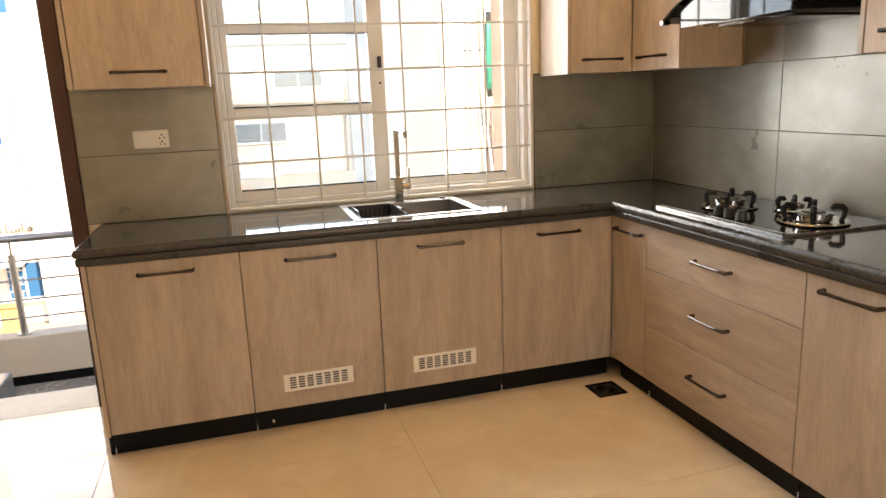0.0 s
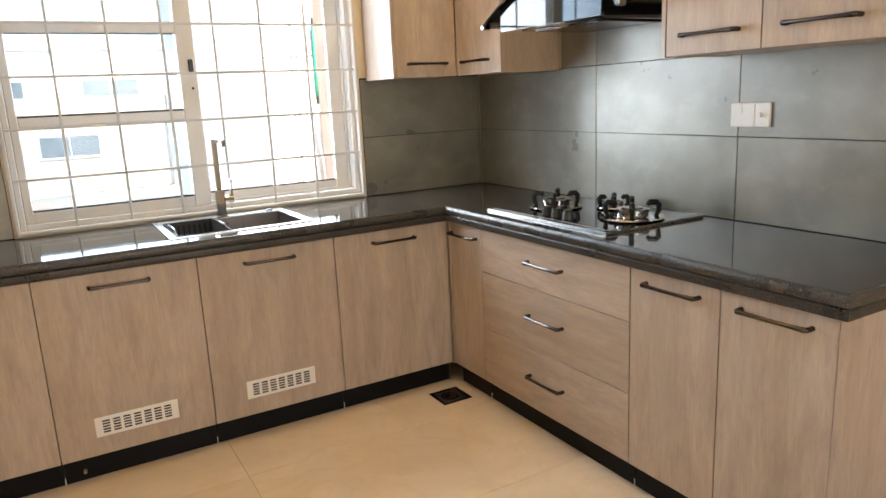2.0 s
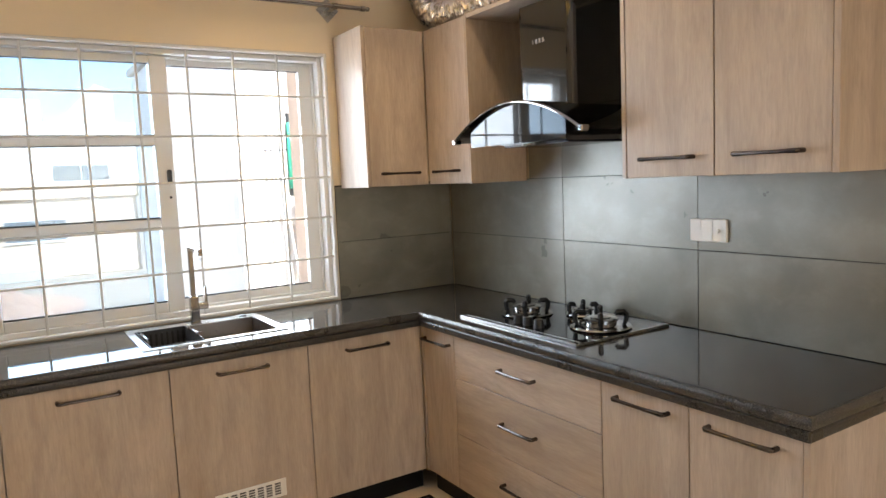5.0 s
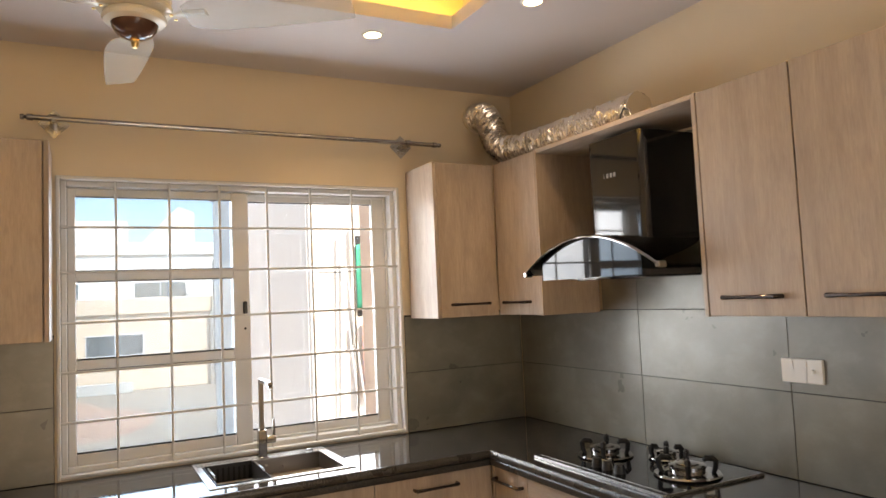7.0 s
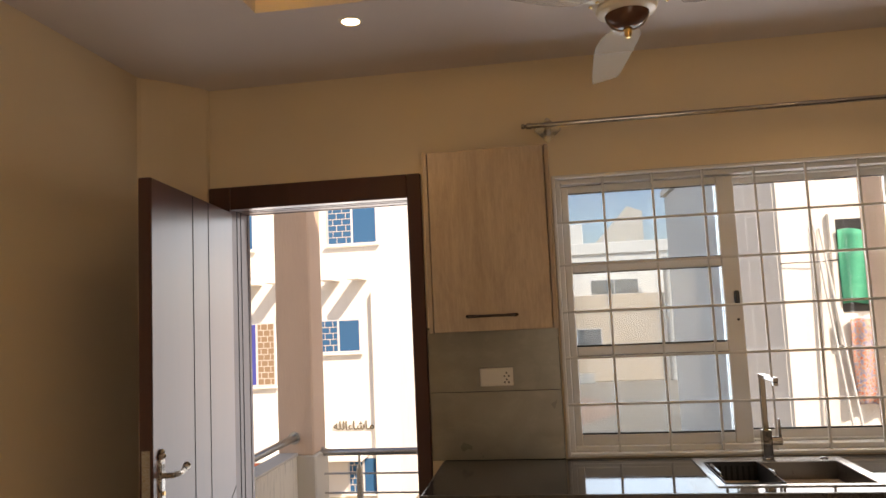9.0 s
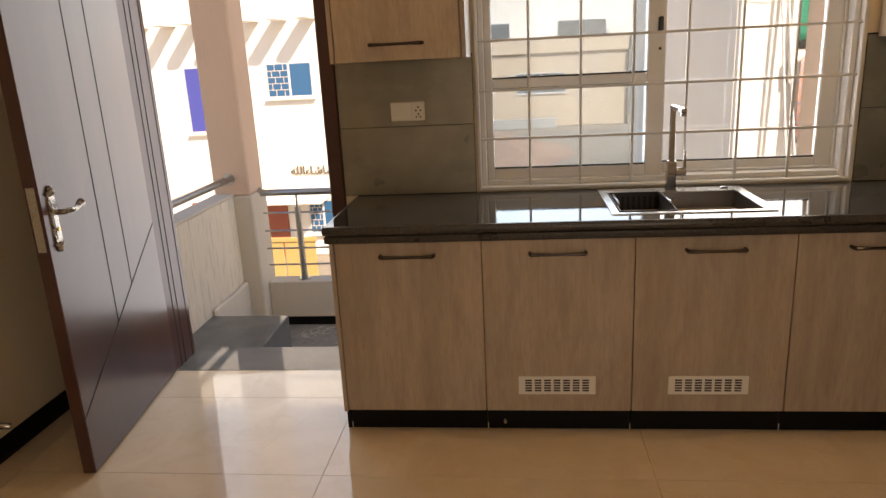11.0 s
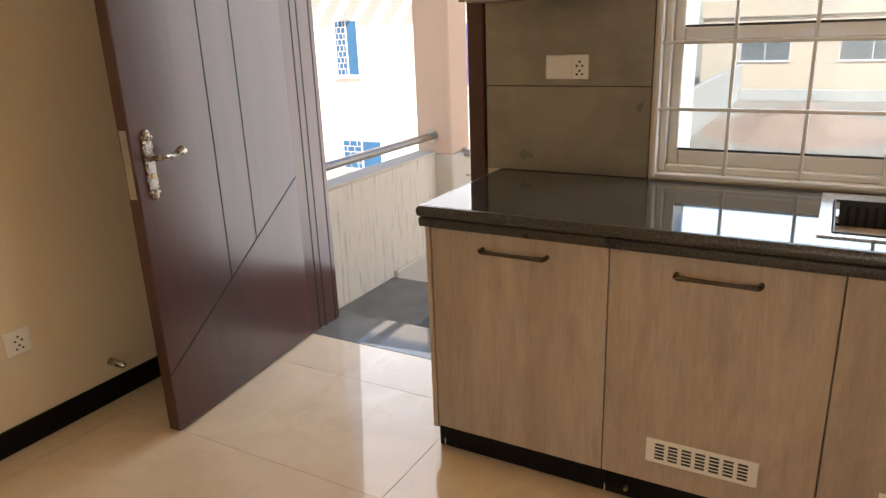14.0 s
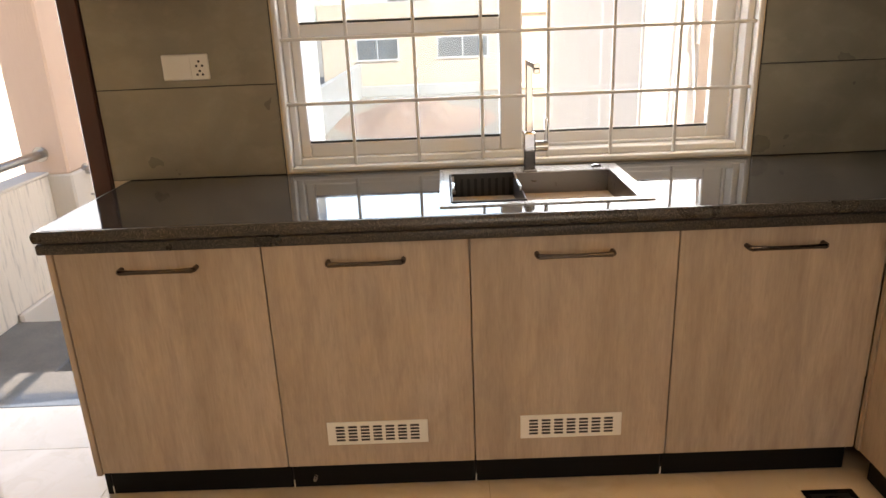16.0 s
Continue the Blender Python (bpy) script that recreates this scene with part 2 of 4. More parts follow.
CURTAIN_BLUE = Mat("blue_curtain", 0.8, 0, (0.06, 0.07, 0.32)).m
SIGN_DARK = Mat("dark_sign_metal", 0.5, 0, (0.16, 0.13, 0.08)).m
RED_DOOR = Mat("red_brown_door_paint", 0.45, 0, (0.33, 0.09, 0.05)).m
YELLOW_GATE = Mat("ochre_gate_paint", 0.5, 0, (0.48, 0.33, 0.12)).m
GREEN_CLOTH = Mat("green_cloth", 0.9, 0, (0.05, 0.36, 0.22)).m


def floral():
    m = Mat("printed_floral_cloth", 0.9)
    cells = m.node("ShaderNodeTexVoronoi", Vector=m.where(), Scale=34.0)
    spots = m.ramp(cells.outputs["Distance"], (0.25, (0.62, 0.12, 0.07)), (0.45, (0.62, 0.42, 0.28)), (0.7, (0.28, 0.26, 0.36)))
    return m.set(Base_Color=spots)


FLORAL = floral()


def mosaic_tile():
    m = Mat("patterned_balcony_tile", 0.4)
    cells = m.node("ShaderNodeTexVoronoi", Vector=m.where((1, 1, 0.1)), Scale=15.0)
    cells.feature = "DISTANCE_TO_EDGE"
    zone = m.noise(3.0, 2, warp=0.6)
    lines = m.ramp(cells.outputs["Distance"], (0.05, (0.46, 0.43, 0.38)), (0.11, (0.23, 0.215, 0.195)))
    plain = m.ramp(m.noise(22, 4), (0.3, (0.20, 0.19, 0.17)), (0.7, (0.30, 0.28, 0.25)))
    return m.set(Base_Color=m.mix(m.grey(zone, 0.0, 1.0, 0.47, 0.51), lines, plain))


MOSAIC = mosaic_tile()


def earth(name, a, b):
    m = Mat(name, 0.95)
    n = m.noise(0.5, 8, rough=0.7, shift=False)
    f = m.noise(5, 6, rough=0.7, shift=False)
    m.bump(f, 0.8, 0.1)
    return m.set(Base_Color=m.mix(0.5, m.ramp(n, (0.35, a), (0.65, b)), m.ramp(f, (0.35, a), (0.65, b))))


SOIL = earth("dusty_ground", (0.26, 0.22, 0.17), (0.36, 0.31, 0.24))
RED_SOIL = earth("red_brick_rubble", (0.30, 0.19, 0.13), (0.42, 0.28, 0.20))

# ---- building blocks ----
def box(bm, x, y, z, bevel=0.0, seg=1):
    """A box between the two ends given for each axis, its edges rounded by bevel."""
    made = bmesh.ops.create_cube(bm, size=1.0)["verts"]
    c = [(a[0] + a[1]) / 2 for a in (x, y, z)]
    s = [abs(a[1] - a[0]) for a in (x, y, z)]
    for v in made:
        v.co = Vector([c[i] + v.co[i] * s[i] for i in range(3)])
    if bevel:
        edges = {e for v in made for e in v.link_edges}
        bmesh.ops.bevel(bm, geom=list(edges), offset=bevel, segments=seg, affect="EDGES", profile=0.5)
    return bm


def boxed(x, y, z, bevel=0.0, seg=1):
    return box(bmesh.new(), x, y, z, bevel, seg)


def tube(bm, points, radius, seg=10, caps=True, flat=1.0, up=None):
    """A round bar along the points; radius may be a list; flat squashes it along up."""
    pts = [Vector(p) for p in points]
    rings = []
    radii = radius if isinstance(radius, (list, tuple)) else [radius] * len(pts)
    side = None
    for i, p in enumerate(pts):
        way = (pts[min(i + 1, len(pts) - 1)] - pts[max(i - 1, 0)]).normalized()
        if up is not None:
            b = Vector(up)
            s = way.cross(b).normalized()
            b = s.cross(way).normalized()
        else:
            s = way.orthogonal().normalized() if side is None else (side - way * side.dot(way)).normalized()
            b = way.cross(s)
        side = s
        r = radii[i]
        rings.append([bm.verts.new(p + s * math.cos(2 * math.pi * k / seg) * r + b * math.sin(2 * math.pi * k / seg) * r * flat) for k in range(seg)])
    for a, b in zip(rings, rings[1:]):
        for k in range(seg):
            bm.faces.new((a[k], a[(k + 1) % seg], b[(k + 1) % seg], b[k]))
    if caps:
        bm.faces.new(rings[0][::-1])
        bm.faces.new(rings[-1])
    return bm


def lathe(bm, profile, centre, seg=24):
    """A turned shape round a vertical axis; profile holds radius and height, from below up."""
    c = Vector(centre)
    rings = []
    for r, h in profile:
        if r < 1e-5:
            rings.append([bm.verts.new(c + Vector((0, 0, h)))])
        else:
            rings.append([bm.verts.new(c + Vector((r * math.cos(2 * math.pi * k / seg), r * math.sin(2 * math.pi * k / seg), h))) for k in range(seg)])
    for a, b in zip(rings, rings[1:]):
        for k in range(seg):
            l = (k + 1) % seg
            if len(a) == 1 and len(b) == 1:
                continue
            if len(a) == 1:
                bm.faces.new((a[0], b[l], b[k]))
            elif len(b) == 1:
                bm.faces.new((a[k], a[l], b[0]))
            else:
                bm.faces.new((a[k], a[l], b[l], b[k]))
    return bm


def prism(bm, outline, low, high, axis=2):
    """A solid from an outline of two coordinates, drawn out along an axis."""
    def at(p, h):
        q = list(p)
        q.insert(axis, h)
        return Vector(q)
    a = [bm.verts.new(at(p, low)) for p in outline]
    b = [bm.verts.new(at(p, high)) for p in outline]
    bm.faces.new(a[::-1])
    bm.faces.new(b)
    n = len(a)
    for k in range(n):
        bm.faces.new((a[k], a[(k + 1) % n], b[(k + 1) % n], b[k]))
    return bm


def mesh_object(name, bm, material, smooth=False):
    bmesh.ops.recalc_face_normals(bm, faces=bm.faces)
    me = bpy.data.meshes.new(name)
    bm.to_mesh(me)
    bm.free()
    me.materials.append(material)
    if smooth:
        me.polygons.foreach_set("use_smooth", [True] * len(me.polygons))
        me.set_sharp_from_angle(angle=radians(35))
    return new(name, me)


def solid(name, bm, material, label="", category="", group="", kind="", smooth=False):
    return tagged(mesh_object(name, bm, material, smooth), label, category, group, kind)


def thing(name, at, label, category, group="", kind=""):
    ob = new(name)
    ob.empty_display_size = 0.05
    ob.location = at
    return tagged(ob, label, category, group, kind)


def part(name, bm, material, parent, label="", smooth=False, kind=""):
    ob = mesh_object(name, bm, material, smooth)
    ob.parent = parent
    if parent.type == "EMPTY":
        ob.matrix_parent_inverse = Matrix.Translation(-parent.location)
    return tagged(ob, label, kind=kind)


def piece(name, mesh, at, parent, back=None):
    """One more object on a shared mesh, under the setting."""
    ob = new(name, mesh)
    ob.location = at
    ob.parent = parent
    return ob


def pierced(x, y, z, holes, axis):
    """A wall between the ends given; holes hold two ends along the wall and two heights. axis: 0 runs along x, 1 along y."""
    bm = bmesh.new()
    along = x if axis == 0 else y
    cuts = sorted({*along, *[h for a in holes for h in a[:2]]})
    for a, b in zip(cuts, cuts[1:]):
        spans = sorted([h[2:] for h in holes if h[0] <= a and h[1] >= b])
        low = z[0]
        for s in [*spans, (z[1], z[1])]:
            if s[0] - low > 1e-4:
                ends = (a, b)
                box(bm, ends if axis == 0 else x, y if axis == 0 else ends, (low, s[0]))
            low = s[1]
    return bm


# ---- the room ----
H = 2.735
WIN = (-2.333, -0.737, 0.887, 2.170)
DOOR = (-4.024, -2.951, 0.0, 2.228)
LEFT, REAR, WALL = -4.245, -6.2, 0.23
wall_north = solid("wall_north", pierced((LEFT - WALL, WALL), (0.008, WALL), (-0.1, 3.0), [(*WIN[:2], *WIN[2:]), (*DOOR[:2], -0.1, DOOR[3])], 0), CREAM,
                   "cream painted wall with the kitchen window", "wall", kind="structure")
wall_west = solid("wall_west", boxed((LEFT - WALL, LEFT), (REAR, 0.008), (-0.1, 3.0)), CREAM, "cream painted side wall beside the open door", "wall", kind="structure")
wall_east = solid("wall_east", boxed((0.008, WALL), (REAR, 0.008), (-0.1, 3.0)), CREAM, "cream painted wall behind the hob", "wall", kind="structure")
# out of view; its opening is assumed, sized for the light from behind
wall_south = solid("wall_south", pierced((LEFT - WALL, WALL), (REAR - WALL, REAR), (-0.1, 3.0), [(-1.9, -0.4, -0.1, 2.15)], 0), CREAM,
                   "unseen cream painted rear wall with an assumed opening", "wall", kind="structure")
corner = bmesh.new()
arc = [(LEFT, -0.275)]
for k in range(9):
    a = k / 8
    arc.append((LEFT + 0.01 + 0.205 * a, -0.255 + 0.235 * a - 0.02 * math.sin(math.pi * a)))
arc += [(-4.026, 0.008), (LEFT, 0.008)]
prism(corner, arc, 0.0, H)
solid("wall_corner", corner, CREAM, "cream painted splayed wall corner beside the door", "wall", kind="structure")

TRAY = (-3.43, -0.803, -2.75, -0.79)
ceil = bmesh.new()
for x, y in (((LEFT, TRAY[0]), (REAR, 0.008)), ((TRAY[1], 0.008), (REAR, 0.008)), ((TRAY[0], TRAY[1]), (REAR, TRAY[2])), ((TRAY[0], TRAY[1]), (TRAY[3], 0.008))):
    box(ceil, x, y, (H, H + 0.06))
solid("ceiling", ceil, CEILING, "white painted ceiling round a sunk tray", "ceiling", kind="structure")
tray = bmesh.new()
o = 0.17
box(tray, (TRAY[0] - o, TRAY[1] + o), (TRAY[2] - o, TRAY[3] + o), (H + 0.22, H + 0.26))
for x, y in (((TRAY[0] - o, TRAY[0] - o + 0.03), (TRAY[2] - o, TRAY[3] + o)), ((TRAY[1] + o - 0.03, TRAY[1] + o), (TRAY[2] - o, TRAY[3] + o)),
             ((TRAY[0] - o + 0.03, TRAY[1] + o - 0.03), (TRAY[2] - o, TRAY[2] - o + 0.03)), ((TRAY[0] - o + 0.03, TRAY[1] + o - 0.03), (TRAY[3] + o - 0.03, TRAY[3] + o))):
    box(tray, x, y, (H + 0.06, H + 0.22))
solid("ceiling_tray", tray, COVE, "cream painted ceiling tray lit from its edge", "ceiling", kind="structure")
for x, y in (((TRAY[0] - 0.10, TRAY[1] + 0.10), (TRAY[3] + 0.07, TRAY[3] + 0.09)), ((TRAY[0] - 0.10, TRAY[1] + 0.10), (TRAY[2] - 0.09, TRAY[2] - 0.07)),
             ((TRAY[0] - 0.09, TRAY[0] - 0.07), (TRAY[2], TRAY[3])), ((TRAY[1] + 0.07, TRAY[1] + 0.09), (TRAY[2], TRAY[3]))):
    solid("cove_light_strip", boxed(x, y, (H + 0.06, H + 0.075), 0.003), COVE_GLOW, "glowing yellow light strip on the tray's ledge", "light strip", "cove strips")

# unseen block over the room, added to keep sun off balcony and column
solid("upper_wall", boxed((LEFT - WALL, WALL), (REAR - WALL, WALL), (3.0, 4.8)), OFFWHITE, "unseen rendered block above the room, added to shade the balcony", "wall", kind="structure")

solid("floor", boxed((LEFT - 0.1, 0.1), (REAR - 0.1, 0.0), (-0.12, -0.006)), GROUT, "cream polished porcelain tile floor with thin tan joints", "floor", kind="structure")

# baseboards of black laminate
for n, x, y in (("baseboard", (LEFT, LEFT + 0.012), (REAR, -0.275)), ("baseboard", (-0.004, 0.008), (REAR, -2.49))):
    solid(n, boxed(x, y, (0.0, 0.095), 0.003), BLACK_LAMINATE, "black skirting board along the wall", "baseboard", kind="structure")

# ---- window in the north wall ----
window = thing("window_1", (-1.53, 0.05, WIN[2]), "white sliding window with a welded bar grille", "window", kind="structure")


def frame_bars(parent, name, x, y, z, w, material, label=""):
    """Four bars round an opening, butted end to end."""
    part(name, boxed((x[0], x[0] + w), y, z, 0.003), material, parent, label)
    part(name, boxed((x[1] - w, x[1]), y, z, 0.003), material, parent)
    part(name, boxed((x[0] + w, x[1] - w), y, (z[0], z[0] + w), 0.003), material, parent)
    part(name, boxed((x[0] + w, x[1] - w), y, (z[1] - w, z[1]), 0.003), material, parent)


frame_bars(window, "window_lining", (WIN[0], WIN[1]), (-0.006, 0.10), (WIN[2], WIN[3]), 0.016, PVC)
frame_bars(window, "window_frame", (WIN[0] + 0.016, WIN[1] - 0.016), (0.030, 0.135), (WIN[2] + 0.016, WIN[3] - 0.016), 0.024, PVC)
frame_bars(window, "track", (WIN[0] + 0.04, WIN[1] - 0.04), (0.085, 0.10), (WIN[2] + 0.04, WIN[3] - 0.04), 0.012, PVC)


def sash(x, y, w, v, rails, pane):
    s = part("sash", boxed((x[0], x[0] + w), y, (0.925, 2.125), 0.004), PVC, window)
    z0, z1 = 0.925, 2.125
    for bx, bz in (((x[1] - v, x[1]), (z0, z1)), ((x[0] + w, x[1] - v), (z0, z0 + 0.05)), ((x[0] + w, x[1] - v), (z1 - 0.036, z1))):
        part("sash_bar", boxed(bx, y, bz, 0.004), PVC, s)
    edges = [z0 + 0.05, *[e for r in rails for e in (r - 0.021, r + 0.021)], z1 - 0.036]
    for r in rails:
        part("glazing_rail", boxed((x[0] + w, x[1] - v), y, (r - 0.021, r + 0.021), 0.004), PVC, s)
    m = (y[0] + y[1]) / 2
    for a, b in zip(edges[::2], edges[1::2]):
        g = part("pane", boxed((x[0] + w, x[1] - v), (m - 0.002, m + 0.002), (a, b)), pane, s)
        g.visible_shadow = False
        part("seal", boxed((x[0] + w, x[1] - v), (y[0] + 0.003, m - 0.0021), (a, a + 0.007)), RUBBER, s, "black glazing seal")
        part("seal", boxed((x[0] + w, x[1] - v), (y[0] + 0.003, m - 0.0021), (b - 0.004, b)), RUBBER, s, "black glazing seal")
    return s


sash((WIN[0] + 0.04, -1.515), (0.055, 0.083), 0.034, 0.078, (1.352, 1.735), GLASS_DUSTY)
sash((-1.590, WIN[1] - 0.04), (0.102, 0.130), 0.072, 0.078, (), GLASS)
part("latch", boxed((-1.552, -1.532), (0.030, 0.055), (1.535, 1.60), 0.006, 2), BLACK_PLASTIC, window, "small black sash latch")
part("latch_screw", tube(bmesh.new(), [(-1.542, 0.055, 1.47), (-1.542, 0.048, 1.47)], 0.006), BLACK_PLASTIC, window)
for x in (-2.100, -1.878, -1.656, -1.433, -1.215, -0.996):
    part("grille_bar", boxed((x - 0.0055, x + 0.0055), (0.012, 0.022), (WIN[2] + 0.016, WIN[3] - 0.016), 0.002), GRILL, window)
for z in (1.117, 1.327, 1.536, 1.751, 1.947):
    part("grille_bar", boxed((WIN[0] + 0.016, WIN[1] - 0.016), (0.001, 0.011), (z - 0.0055, z + 0.0055), 0.002), GRILL, window)
part("window_sill", boxed((WIN[0] - 0.03, WIN[1] + 0.03), (0.136, 0.29), (WIN[2] - 0.03, WIN[2] + 0.018), 0.006), OFFWHITE, window)

# ---- balcony door ----
door_frame = thing("door_frame", (-3.47, 0.1, 0), "dark mahogany door frame with grooved jambs", "door frame", kind="structure")
JL, JR, JT = -3.912, -3.018, 2.114
for x in ((DOOR[0], JL), (JR, DOOR[1])):
    jamb = part("jamb", boxed(x, (-0.015, 0.22), (0.0, DOOR[3]), 0.004), MAHOGANY, door_frame)
    face = x[1] if x[1] == JL else x[0]
    # thin dark strips on the jamb stand for shaded grooves
    for y in (0.062, 0.106, 0.188):
        part("groove", boxed((face - 0.0015, face + 0.0015), (y - 0.003, y + 0.003), (0.0, JT)), GROOVE_SHADE, jamb)
head = part("head", boxed((JL, JR), (-0.015, 0.22), (JT, DOOR[3]), 0.004), MAHOGANY, door_frame)
for y in (0.062, 0.106, 0.188):
    part("groove", boxed((JL, JR), (y - 0.003, y + 0.003), (JT - 0.0015, JT + 0.0015)), GROOVE_SHADE, head)

# the leaf stands open, hinged on the western jamb; built shut along -y and then turned a little
leaf = thing("door_1", (-3.952, -0.02, 0.0), "dark mahogany flush door standing wide open", "door", kind="structure")
W, T = 0.908, 0.050
x0, y0 = -3.952, -0.02
part("leaf", boxed((x0, x0 + T), (y0 - W, y0), (0.008, 2.10), 0.004), MAHOGANY, leaf)


def groove_line(a, b, half=0.0028):
    """A groove's shade as a dark strip on the leaf's face between two places (distance from the hinge, height)."""
    a, b = Vector(a), Vector(b)
    n = (b - a).normalized()
    n = Vector((-n.y, n.x)) * half
    pts = [a + n, a - n, b - n, b + n]
    return prism(bmesh.new(), [(y0 - p.x, p.y) for p in pts], x0 + T - 0.001, x0 + T + 0.0012, 0)


for a, b in (((0.512, 0.474), (0.512, 2.095)), ((0.330, 0.583), (0.330, 2.095)), ((0.904, 0.238), (0.004, 0.782))):
    part("groove", groove_line(a, b), GROOVE_SHADE, leaf)
hx, hy = x0 + T, y0 - 0.842
plate = part("lock_plate", prism(bmesh.new(), [(hy + dy, 0.995 + dz) for dy, dz in ((-0.019, -0.082), (0.019, -0.082), (0.022, -0.06), (0.019, -0.03), (0.021, 0.0), (0.019, 0.03), (0.022, 0.06), (0.019, 0.082), (-0.019, 0.082), (-0.022, 0.06), (-0.019, 0.03), (-0.021, 0.0), (-0.019, -0.03), (-0.022, -0.06))],
                                      hx, hx + 0.007, 0), OLD_BRONZE, leaf, "ornate antique bronze lock plate")
part("plate_panel", boxed((hx + 0.007, hx + 0.0095), (hy - 0.0145, hy + 0.0145), (0.922, 1.068), 0.001), STEEL, plate, "brushed beige metal panel")
for z, way in ((0.995 - 0.096, -1), (0.995 + 0.096, 1)):
    for dy, dz, rad in ((0.0, 0.0, 0.013), (-0.016, -0.004, 0.009), (0.016, -0.004, 0.009), (0.0, 0.016, 0.009), (-0.009, 0.011, 0.007), (0.009, 0.011, 0.007)):
        part("scroll", lathe(bmesh.new(), [(0.0, -rad), (rad * 0.7, -rad * 0.7), (rad, 0.0), (rad * 0.7, rad * 0.7), (0.0, rad)], (hx + 0.005, hy + dy, z + way * dz), 8), OLD_BRONZE, plate, smooth=True)
part("lever", tube(bmesh.new(), [(hx + 0.006, hy, 1.02), (hx + 0.045, hy, 1.02), (hx + 0.055, hy + 0.02, 1.022), (hx + 0.055, hy + 0.055, 1.018), (hx + 0.055, hy + 0.080, 1.026), (hx + 0.055, hy + 0.10, 1.032), (hx + 0.055, hy + 0.118, 1.026)],
                   [0.011, 0.010, 0.011, 0.009, 0.011, 0.016, 0.008], 10), OLD_BRONZE, plate, smooth=True)
part("key_cylinder", tube(bmesh.new(), [(hx + 0.006, hy, 0.958), (hx + 0.014, hy, 0.958)], 0.008, 12), BRASS, plate)
part("latch_plate", boxed((x0 + 0.010, x0 + T - 0.010), (y0 - W - 0.0015, y0 - W + 0.001), (0.89, 1.12), 0.0005), STEEL, leaf, "steel latch plate on the door edge")
leaf.rotation_euler = (0, 0, radians(7.1))
threshold = solid("threshold", boxed((JL, JR), (0.002, 0.292), (-0.10, 0.0), 0.003), GRANITE_STEP, "polished grey granite threshold", "threshold", kind="structure")

# ---- base cabinets ----
F = 0.586
def back(u, d, z):
    """A place by its distance west of the corner, out from the wall, and height."""
    return (-u, -d, z)


def side(u, d, z):
    return (-d, -u, z)


def rect(place, u, d, z, bevel=0.0):
    a, b = place(u[0], d[0], z[0]), place(u[1], d[1], z[1])
    return boxed(*[tuple(sorted((a[i], b[i]))) for i in range(3)], bevel)


def bow_handle(place, u, d, z, length, parent, upright=False):
    """A slim bow handle on a front at depth d, its middle at (u, z)."""
    h = length / 2
    bm = bmesh.new()
    path = []
    for s, out in ((-1, 0.0), (-1, 0.016), (-0.985, 0.024), (-0.95, 0.028), (-0.55, 0.030), (0, 0.031), (0.55, 0.030), (0.95, 0.028), (0.985, 0.024), (1, 0.016), (1, 0.0)):
        path.append(place(u + s * (h - 0.008), d + out, z))
    tube(bm, path, [0.0075, 0.0075, 0.0075, 0.008, 0.0062, 0.0058, 0.0062, 0.008, 0.0075, 0.0075, 0.0075], 8)
    return part("handle", bm, GUNMETAL, parent, "dark chrome bow handle", True)


def fixture_vent(place, u, d, z, parent):
    """A white plastic vent grille with seven cells of slots."""
    g = part("vent_grille", rect(place, (u - 0.15, u + 0.15), (d, d + 0.004), (z - 0.039, z + 0.039), 0.0015), WHITE_PLASTIC, parent, "white plastic vent grille")
    for k in range(7):
        c = u - 0.111 + k * 0.037
        for j in range(5):
            h = z - 0.022 + j * 0.011
            # black strip on the grille's face, the gap's shade put into its colour
            part("slot_shade", rect(place, (c - 0.013, c + 0.013), (d + 0.0035, d + 0.0048), (h - 0.0032, h + 0.0032)), BLACK_PLASTIC, g)


def base_unit(place, u, fronts, label, vent=None, group=""):
    """A floor unit from u[0] to u[1] with its fronts: each (low, high, handle height, material)."""
    at = place((u[0] + u[1]) / 2, 0.3, 0)
    unit = thing("base_cabinet", at, label, "cabinet", group)
    part("body", rect(place, (u[0] + 0.0005, u[1] - 0.0005), (0.02, F - 0.032), (0.10, 0.811)), WOOD, unit)
    part("kick_board", rect(place, (u[0] + 0.001, u[1] - 0.001), (0.51, 0.549), (0.0, 0.10), 0.002), BLACK_LAMINATE, unit, "black kick board")
    part("kick_joint", rect(place, (u[1] - 0.0035, u[1] - 0.0005), (0.5495, 0.5515), (0.0, 0.028)), WHITE_PLASTIC, unit)
    for low, high, grip, material in fronts:
        n = "drawer_front" if len(fronts) > 1 else "door"
        f = part(n, rect(place, (u[0] + 0.0018, u[1] - 0.0018), (F - 0.018, F), (low + 0.0018, high - 0.0018), 0.0012), material, unit)
        bow_handle(place, (u[0] + u[1]) / 2 if u[1] - u[0] > 0.3 else (u[0] + u[1]) / 2 - 0.005, F, grip, 0.222, f)
    if vent is not None:
        fixture_vent(place, (u[0] + u[1]) / 2 + vent, F, 0.214, f)
    return unit


FULL = [(0.100, 0.810, 0.758, WOOD)]
TALL = [(0.100, 0.810, 0.768, WOOD)]
base_unit(back, (0.590, 1.160), FULL, "pale wood laminate base cabinet in the corner", group="base cabinets")
base_unit(back, (1.160, 1.732), FULL, "pale wood laminate sink cabinet with a white vent grille", vent=0.0, group="base cabinets")
base_unit(back, (1.732, 2.300), FULL, "pale wood laminate base cabinet with a white vent grille", vent=0.005, group="base cabinets")
base_unit(back, (2.300, 2.868), FULL, "pale wood laminate base cabinet beside the balcony door", group="base cabinets")
